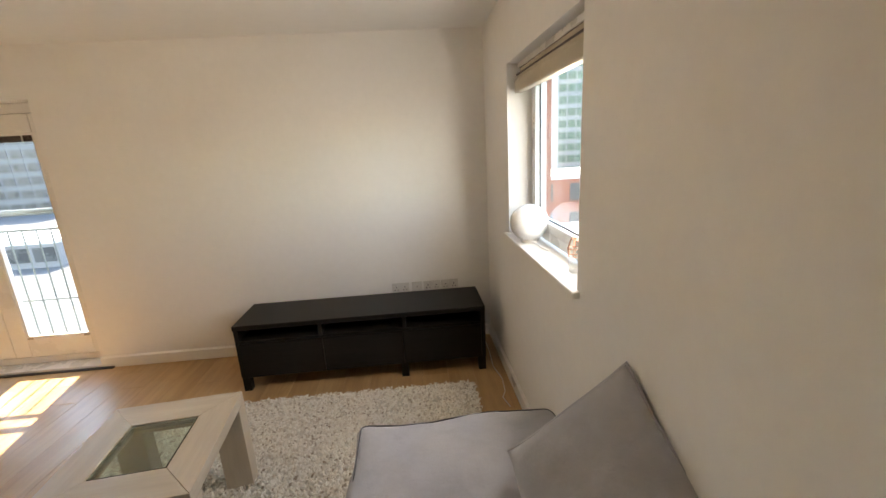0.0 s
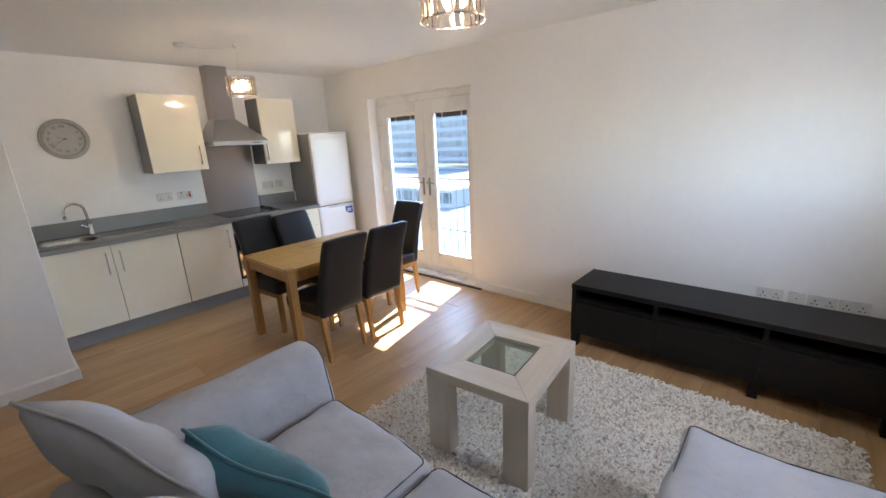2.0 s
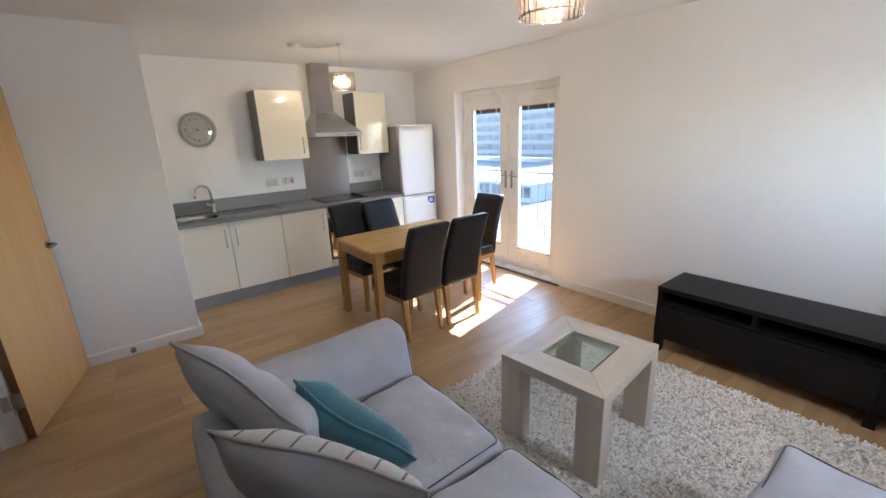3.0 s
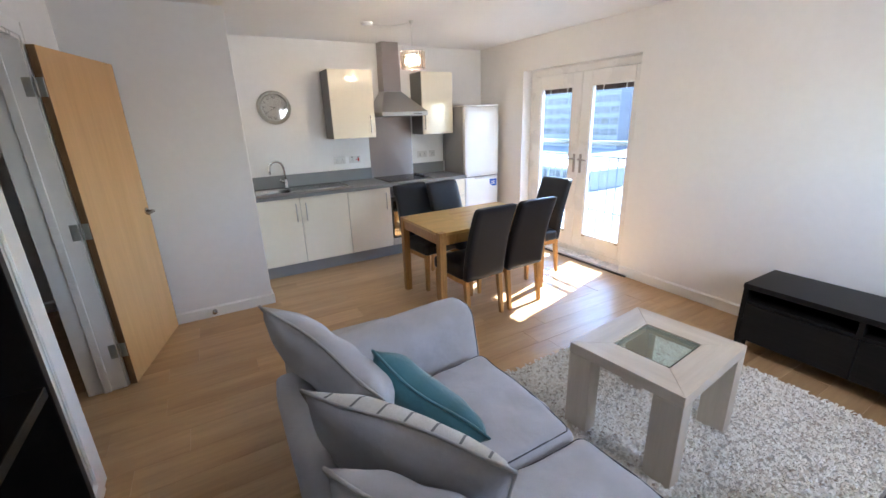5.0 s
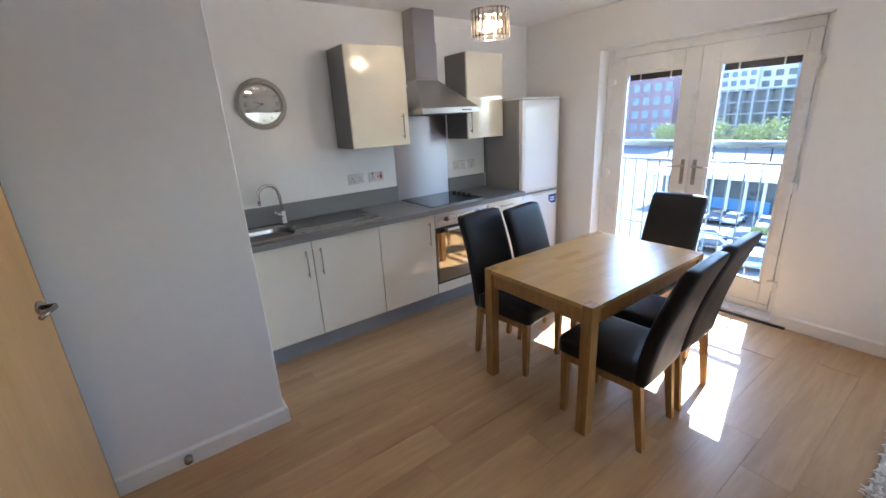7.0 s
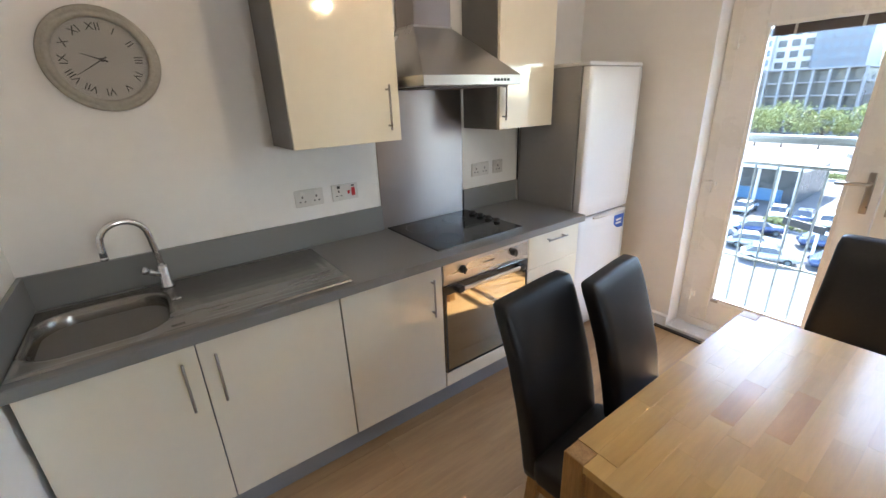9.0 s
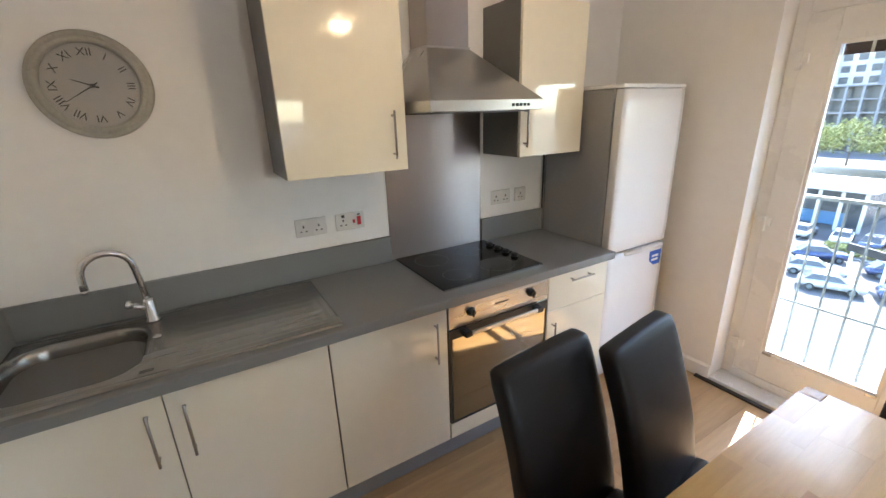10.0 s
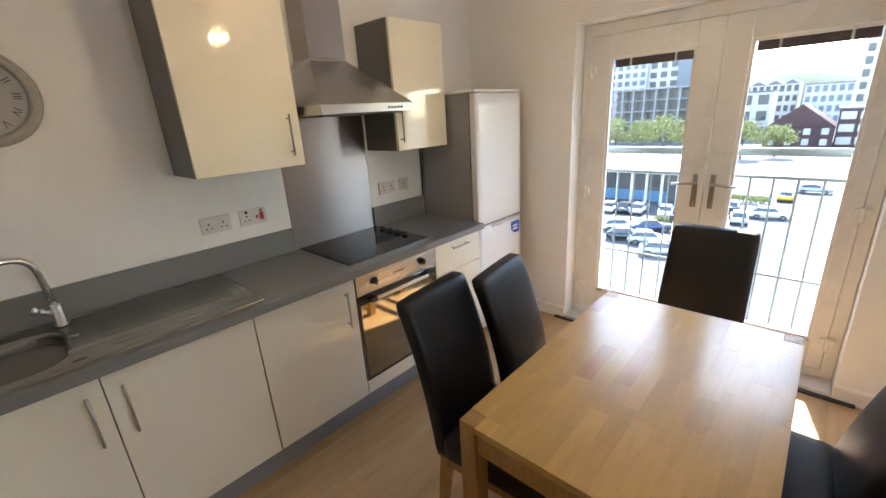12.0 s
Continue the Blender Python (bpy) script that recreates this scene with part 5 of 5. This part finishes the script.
KERB = plain("kerb_stone", (0.36, 0.35, 0.33), 0.85, var=0.1)
LINE = plain("road_paint", (0.6, 0.6, 0.58), 0.7, var=0.1)

bm = bmesh.new()
bmesh.ops.create_grid(bm, x_segments=2, y_segments=2, size=2500)
g = link("ground", bm, PALEGROUND)
g.location = (0, 0, GZ)
tagged(g, "pale grey tarmac of streets and car parks", "ground", kind="structure")


def block(name, label, x0, x1, y0, y1, z1, wall, glazing, cols, rows, roof=SLATE, gable=0.0, frame=None, floors_open=False, fill=0.31, bays=0):
    """A far building: walls, one window for each bay and storey, and a roof."""
    x0, y0, z1 = far(x0, y0, z1)
    x1, y1, _ = far(x1, y1)
    gable *= FAR
    b = thing(name, label, "building")
    h = z1 - GZ
    if floors_open:
        for i in range(rows + 1):
            z = GZ + h * i / rows
            part("floor_slab", box(x0, x1, y0, y1, z - 0.25, z + 0.15), wall, b)
        for c in range(cols + 1):
            x = x0 + (x1 - x0) * c / cols
            part("column", box(x - 0.3, x + 0.3, y0 - 0.05, y0 + 0.6, GZ, z1), frame or wall, b)
        part("core", box(x0 + 1, x1 - 1, y0 + 3, y1, GZ, z1), glazing, b)
        return b
    part("wall", box(x0, x1, y0, y1, GZ, z1), wall, b)
    pw, ph = (x1 - x0) / cols, h / rows
    mesh = None
    for r in range(rows):
        for c in range(cols):
            if mesh is None:
                ob = part("window", box(-pw * fill, pw * fill, -0.12, 0.1, -ph * 0.3, ph * 0.3), glazing, b)
                mesh = ob.data
            else:
                ob = new("window", mesh)
                ob.parent = b
            ob.location = (x0 + pw * (c + 0.5), y0, GZ + ph * (r + 0.55))
    if gable:
        n = bays or max(1, round((x1 - x0) / 7))
        w = (x1 - x0) / n
        for i in range(n):
            rb = bmesh.new()
            q = [rb.verts.new((x0 + w * i + dx, y, z)) for y in (y0 - 0.3, y1) for dx, z in ((0, z1), (w, z1), (w / 2, z1 + gable))]
            for f in ((0, 1, 2), (3, 5, 4), (0, 2, 5, 3), (1, 4, 5, 2), (0, 3, 4, 1)):
                rb.faces.new([q[k] for k in f])
            part("roof", rb, roof, b)
    else:
        part("roof", box(x0 - 0.3, x1 + 0.3, y0 - 0.3, y1 + 0.3, z1, z1 + 0.5), roof, b)
    return b


block("concrete_frame_building", "unfinished concrete frame building with open floors", -49, -24, 120, 135, 4.5, STRUCT, WINDARK, 9, 5, frame=STRUCT, floors_open=True)
block("tower_block", "pale tower block with dark windows", -62, -50, 150, 165, 16, PALECLAD, WINBLUE, 5, 10, PALECLAD)
block("tower_block", "beige tower block behind the concrete frame", -50, -41, 152, 168, 19, PALECLAD, WINDARK, 3, 10, PALECLAD)
block("tower_block", "blue glass tower with grey bands", -41, -30, 150, 165, 22, BLUECLAD, WINBLUE, 6, 12, SLATE)
block("office_block", "plum and blue clad office block", -76, -58, 118, 135, 12, PURPLECLAD, WINBLUE, 6, 6, SLATE)
block("office_block", "dark blue glass office block down the street", -128, -82, 107, 120, 10, BLUECLAD, WINDARK, 14, 6, SLATE, fill=0.42)
block("cream_building", "small cream rendered building", -21, -14.5, 128, 138, 2.0, PALECLAD, WINDARK, 2, 3, SLATE)
block("brick_building", "dark red brick building with one wide gable", -13.2, -2.4, 110, 124, -5.0, REDBRICK, PALECLAD, 4, 2, REDBRICK, 4.3, fill=0.2, bays=1)
block("brick_building", "flat-roofed dark brick wing with pale window bands", -2.3, 3.0, 111, 124, -2.0, REDBRICK, PALECLAD, 2, 3, SLATE, fill=0.4)
block("terrace_building", "grey town building below the hill", -38, -14, 200, 215, 4.6, PALECLAD, WINDARK, 12, 4, SLATE, 1.4)
block("terrace_building", "grey town building beside the hill", -12, 8, 190, 205, 3.6, PALECLAD, WINBLUE, 10, 4, SLATE)
block("tower_block", "narrow pale tower over the brick building", -0.6, 6.5, 128, 138, 13, PALECLAD, WINDARK, 4, 9, PALECLAD)
block("tower_block", "tall green glass tower seen from the side window", 22, 40, 62, 78, 42, TOWERCLAD, WINGREEN, 13, 30, PALECLAD, fill=0.40)
block("brick_hall", "low red brick hall with a white roof below the side window", 13, 34, 44, 56, -2.6, BRICK, WINDARK, 7, 2, WHITEROOF, fill=0.18)
block("flat_roofed_building", "pale flat-roofed building close below the side window", 9, 22, 26, 33, -5.6, PALECLAD, WINDARK, 5, 2, WHITEROOF)
block("low_workshop", "low dark workshop with a pale roof down the street", -74, -40, 47, 55, -6.3, STRUCT, WINDARK, 12, 1, WHITEROOF, fill=0.4)

bm = bmesh.new()
bmesh.ops.create_grid(bm, x_segments=60, y_segments=14, size=1)
for v in bm.verts:
    x, y = v.co.x * 320 - 28, v.co.y * 84 + 450
    v.co = Vector((x, y, GZ - 2 + max(0, 1 - v.co.y ** 2) * (36 + 12 * noise.noise(Vector((x * 0.02, y * 0.02, 0))) + 3 * noise.noise(Vector((x * 0.09, y * 0.09, 4))))))
tagged(link("hill", bm, HILL, None, "", True), "distant wooded hill behind the town", "hill", kind="structure")


def canopy_building():
    c = thing("garage_canopy", "low white-roofed garage with a blue shopfront", "building")
    x0, y0, zr = far(-26, 47, -5.0)
    x1, y1, _ = far(-12.5, 58)
    b = box(x0, x1, y0 - 1.5, y1, zr - 0.8, zr, 0.3, 3)
    part("roof", b, WHITEROOF, c)
    part("wall", box(x0 + 1, x1 - 1.5, y0 + 2.5, y1, GZ, zr - 0.8), WINDARK, c)
    part("shopfront", box(x0 + 5, x1 - 3, y0 + 2.3, y0 + 2.5, GZ, GZ + 1.6), plain("blue_shop_panel", (0.07, 0.17, 0.30), 0.5), c)
    for i in range(9):
        x = x0 + 1 + i * (x1 - x0 - 2) / 8
        part("column", rod((x, y0 - 0.5, GZ), (x, y0 - 0.5, zr - 0.8), 0.2), PALECLAD, c)


canopy_building()


def tree(x, y, h, r, seed):
    x, y, _ = far(x, y)
    h, r = h * FAR, r * FAR
    t = thing("tree", "broad tree in fresh spring leaf", "tree", pose(x, y, GZ), group="row of trees")
    rnd = random.Random(seed)
    b = tube([(0, 0, 0), (0.1, 0, h * 0.25), (0.0, 0.1, h * 0.5), (0.15, 0, h * 0.75)], 0.22, 8)
    for v in b.verts:
        k = 1 - 0.75 * v.co.z / h
        v.co.x *= k
        v.co.y *= k
    part("trunk", b, BARK, t)
    lb = bmesh.new()
    for i in range(7):
        a, z = rnd.uniform(0, 6.28), h * rnd.uniform(0.35, 0.6)
        tube([(0, 0, z), (0.5 * r * math.cos(a), 0.5 * r * math.sin(a), z + 0.16 * h), (0.8 * r * math.cos(a), 0.8 * r * math.sin(a), z + 0.24 * h)], 0.07, 5, False, lb)
    part("limbs", lb, BARK, t)
    verts, faces = [], []
    for c in range(26):
        a, e = rnd.uniform(0, 6.28), rnd.uniform(-0.6, 1.4)
        cc = Vector((r * 0.75 * math.cos(a) * math.cos(e), r * 0.75 * math.sin(a) * math.cos(e), h * 0.66 + h * 0.28 * math.sin(e)))
        for i in range(60):
            p = cc + Vector((rnd.gauss(0, 1), rnd.gauss(0, 1), rnd.gauss(0, 0.8))) * r * 0.2
            s = rnd.uniform(0.16, 0.34)
            u = Vector((rnd.gauss(0, 1), rnd.gauss(0, 1), rnd.gauss(0, 1))).normalized() * s
            w = u.orthogonal().normalized() * s * 0.7
            k = len(verts)
            verts += [p - u, p + w, p + u, p - w]
            faces.append((k, k + 1, k + 2, k + 3))
    me = bpy.data.meshes.new("crown")
    me.from_pydata(verts, [], faces)
    me.materials.append(LEAF)
    ob = new("crown", me)
    ob.parent = t
    tagged(ob, kind="stuff")


for i, (x, y, h, r) in enumerate(((-41, 92, 6.5, 3.4), (-36, 90, 7.2, 3.6), (-31, 91, 6.6, 3.3), (-26.5, 89, 7.4, 3.6), (-22, 91, 6.4, 3.0), (-17.5, 92, 6.6, 3.0), (-14, 90, 6.0, 2.8), (-46, 93, 7, 3.5), (-9.5, 93, 5, 2.4))):
    tree(x, y, h, r, i)


def hedge(x, y, w, d):
    rnd = random.Random(int(x * 10))
    x, y, _ = far(x, y)
    h = thing("hedge", "low clipped green hedge in the car park", "hedge", pose(x, y, GZ))
    part("kerb", box(-w / 2 - 0.2, w / 2 + 0.2, -d / 2 - 0.2, d / 2 + 0.2, 0, 0.13, 0.02), KERB, h)
    verts, faces = [], []
    for i in range(1600):
        p = Vector((rnd.uniform(-w / 2, w / 2), rnd.uniform(-d / 2, d / 2), 0.13 + rnd.random() ** 0.5 * 0.9))
        s = rnd.uniform(0.08, 0.16)
        u = Vector((rnd.gauss(0, 1), rnd.gauss(0, 1), rnd.gauss(0, 1))).normalized() * s
        q = u.orthogonal().normalized() * s
        k = len(verts)
        verts += [p - u, p + q, p + u, p - q]
        faces.append((k, k + 1, k + 2, k + 3))
    me = bpy.data.meshes.new("leaves")
    me.from_pydata(verts, [], faces)
    me.materials.append(LEAF)
    ob = new("leaves", me)
    ob.parent = h
    tagged(ob, kind="stuff")


hedge(-11.5, 39.5, 4.5, 1.4)
hedge(-8.5, 52, 7, 1.6)
hedge(-16, 64, 9, 1.8)

PAINTS = {n: plain(n + "_car_paint", c, 0.25, 0.2, var=0.03, bump=0, coat=0.8) for n, c in (("white", (0.7, 0.7, 0.7)), ("silver", (0.4, 0.41, 0.42)), ("dark_blue", (0.03, 0.05, 0.12)), ("black", (0.02, 0.02, 0.022)), ("yellow", (0.6, 0.45, 0.02)))}


def car(colour):
    c = thing("car", "parked %s car in the open car park" % colour.replace("_", " "), "car", group="cars in the car park")
    b = bmesh.new()
    prof = ((-2.1, 0.35), (-2.12, 0.72), (-1.9, 0.9), (-0.95, 0.98), (0.95, 0.98), (1.95, 0.88), (2.12, 0.66), (2.1, 0.35))
    sides = [[b.verts.new((x, y * (0.98 if z > 0.8 else 1), z)) for x, z in prof] for y in (-0.86, 0.86)]
    b.faces.new(sides[0])
    b.faces.new(sides[1][::-1])
    for i in range(len(prof)):
        j = (i + 1) % len(prof)
        b.faces.new((sides[0][j], sides[0][i], sides[1][i], sides[1][j]))
    bmesh.ops.bevel(b, geom=b.edges[:], offset=0.07, segments=2, affect="EDGES")
    part("body", b, PAINTS[colour], c, smooth=True)
    b = bmesh.new()
    lo = [b.verts.new(p) for p in ((-1.75, -0.76, 0.95), (0.95, -0.76, 0.95), (0.95, 0.76, 0.95), (-1.75, 0.76, 0.95))]
    hi = [b.verts.new(p) for p in ((-1.2, -0.6, 1.42), (0.25, -0.6, 1.44), (0.25, 0.6, 1.44), (-1.2, 0.6, 1.42))]
    for i in range(4):
        b.faces.new((lo[i], lo[(i + 1) % 4], hi[(i + 1) % 4], hi[i]))
    b.faces.new(hi)
    part("glazing", b, WINDARK, c)
    part("roof", box(-1.25, 0.3, -0.63, 0.63, 1.41, 1.47, 0.025), PAINTS[colour], c)
    for x in (-1.3, 1.3):
        for y in (-0.8, 0.8):
            w = part("wheel", turned([(0.2, -0.1), (0.32, -0.1), (0.33, 0), (0.32, 0.1), (0.2, 0.1)], 18, None, pose(x, y, 0.33, 90)), TYRE, c)
            part("rim", turned([(0.19, -0.105), (0.19, 0.105)], 14, None, pose(x, y, 0.33, 90)), GALV, w)
    for y in (-0.6, 0.6):
        part("headlight", box(2.05, 2.13, y - 0.17, y + 0.17, 0.62, 0.74, 0.02), WHITELABEL, c)
    return c


spots = {"white": ((-18.3, 42.5, 95), (-13.2, 43.2, 100), (-5.5, 46, 10), (-9.8, 42.8, 98), (-15.0, 36.0, 30)), "silver": ((-15.6, 43, 92), (-10.2, 31.2, 20), (-7.4, 43.5, 100), (-3.0, 60, 5), (-11.8, 33.4, 22)), "dark_blue": ((-12.6, 37, 30), (-7.0, 32.5, 25), (-11.4, 43.1, 95), (-8.6, 36.5, 28)), "black": ((-13.5, 33.5, 15), (-8.6, 47.8, 95), (-16.9, 42.8, 93)), "yellow": ((-5.0, 55, 90),)}
for colour, places in spots.items():
    base = car(colour)
    for k, (x, y, a) in enumerate(places):
        m = pose(*far(x, y)[:2], GZ, 0, 0, a)
        if k:
            copy_thing(base, m)
        else:
            base.matrix_basis = m
sign = thing("barrier_sign", "long dark slanted sign board on a white post", "sign", pose(*far(-9.6, 34.5)[:2], GZ, 0, 0, -25))
part("board", box(-1.9, 1.9, -0.1, 0.1, 2.2, 2.9, 0.03), DARKPLASTIC, sign)
part("post", box(1.3, 1.5, -0.08, 0.08, 0, 2.2), WHITELABEL, sign)
part("post", box(-1.5, -1.3, -0.08, 0.08, 0, 2.2), WHITELABEL, sign)
for i in range(9):
    x, y, _ = far(-19.2 + i * 1.86, 40.5)
    tagged(link("road_line", box(x, x + 0.1, y, y + 5.5, GZ + 0.004, GZ + 0.008), LINE), "white painted parking bay line", "road marking", kind="structure")


# ---------------------------------------------------------------- rug and floor boards
def rug():
    x0, x1, y0, y1 = -1.50, 0.775, 0.28, 2.365
    r = thing("rug", "cream and grey shaggy wool rug", "rug")
    b = soft(x1 - x0, y1 - y0, 0.010, 0.004, cuts=6)
    part("backing", b, RUGBACK, r).location = ((x0 + x1) / 2, (y0 + y1) / 2, 0.0055)
    rnd = random.Random(11)
    verts, faces = [], []
    n = 34000
    for i in range(n):
        x, y = rnd.uniform(x0, x1), rnd.uniform(y0, y1)
        cx = min(x - x0, x1 - x)
        cy = min(y - y0, y1 - y)
        if cx < 0.05 and cy < 0.05 and math.hypot(0.05 - cx, 0.05 - cy) > 0.05:
            continue
        a = rnd.uniform(0, 6.283)
        ln, w, up = rnd.uniform(0.018, 0.042), rnd.uniform(0.004, 0.009), rnd.uniform(0.007, 0.016)
        d, s = Vector((math.cos(a), math.sin(a), 0)), Vector((-math.sin(a), math.cos(a), 0))
        p = Vector((x, y, 0.009))
        q = p + d * ln * 0.45 + Vector((0, 0, up))
        e = p + d * ln + Vector((0, 0, up * rnd.uniform(0.3, 1.0)))
        k = len(verts)
        verts += [p - s * w * 0.6, p + s * w * 0.6, q + s * w, q - s * w, q + Vector((0, 0, w * 0.8)), e]
        faces += [(k, k + 1, k + 2, k + 4), (k + 3, k, k + 4), (k + 4, k + 2, k + 5), (k + 3, k + 4, k + 5), (k + 1, k, k + 3, k + 2), (k + 2, k + 3, k + 5)]
    me = bpy.data.meshes.new("wool_shag")
    me.from_pydata(verts, [], faces)
    me.materials.append(PILE)
    ob = new("wool_shag", me)
    ob.parent = r
    tagged(ob, "cream, grey and brown wool pile", kind="stuff")


rug()

WIDTH, LENGTH = 0.192, 1.26
plank_meshes = {}
rnd = random.Random(3)
row, x = 0, XW
while x < XE - 0.01:
    x2 = min(x + WIDTH, XE)
    low = PY if x + WIDTH < PX - 0.05 else HALL
    spans = [(low, YN)] + ([(HALL, YS - 0.2)] if low == PY and x > HW else [])
    for low, high in spans:
        y = low - rnd.uniform(0.05, LENGTH - 0.1)
        while y < high + 0.1:
            a, c = max(y, low), min(y + LENGTH, high)
            if c - a > 0.02:
                key = (round(x2 - x, 3), round(c - a, 2))
                if key not in plank_meshes:
                    b = box(-key[0] / 2 + 0.0004, key[0] / 2 - 0.0004, -(c - a) / 2 + 0.0004, (c - a) / 2 - 0.0003, -0.011, 0.0, 0.0007, 1)
                    ob = link("plank", b, FLOORWOOD, floor)
                    plank_meshes[key] = ob.data
                else:
                    ob = new("plank", plank_meshes[key])
                    ob.parent = floor
                ob.location = ((x + x2) / 2, (a + c) / 2, 0)
            y += LENGTH
    x = x2
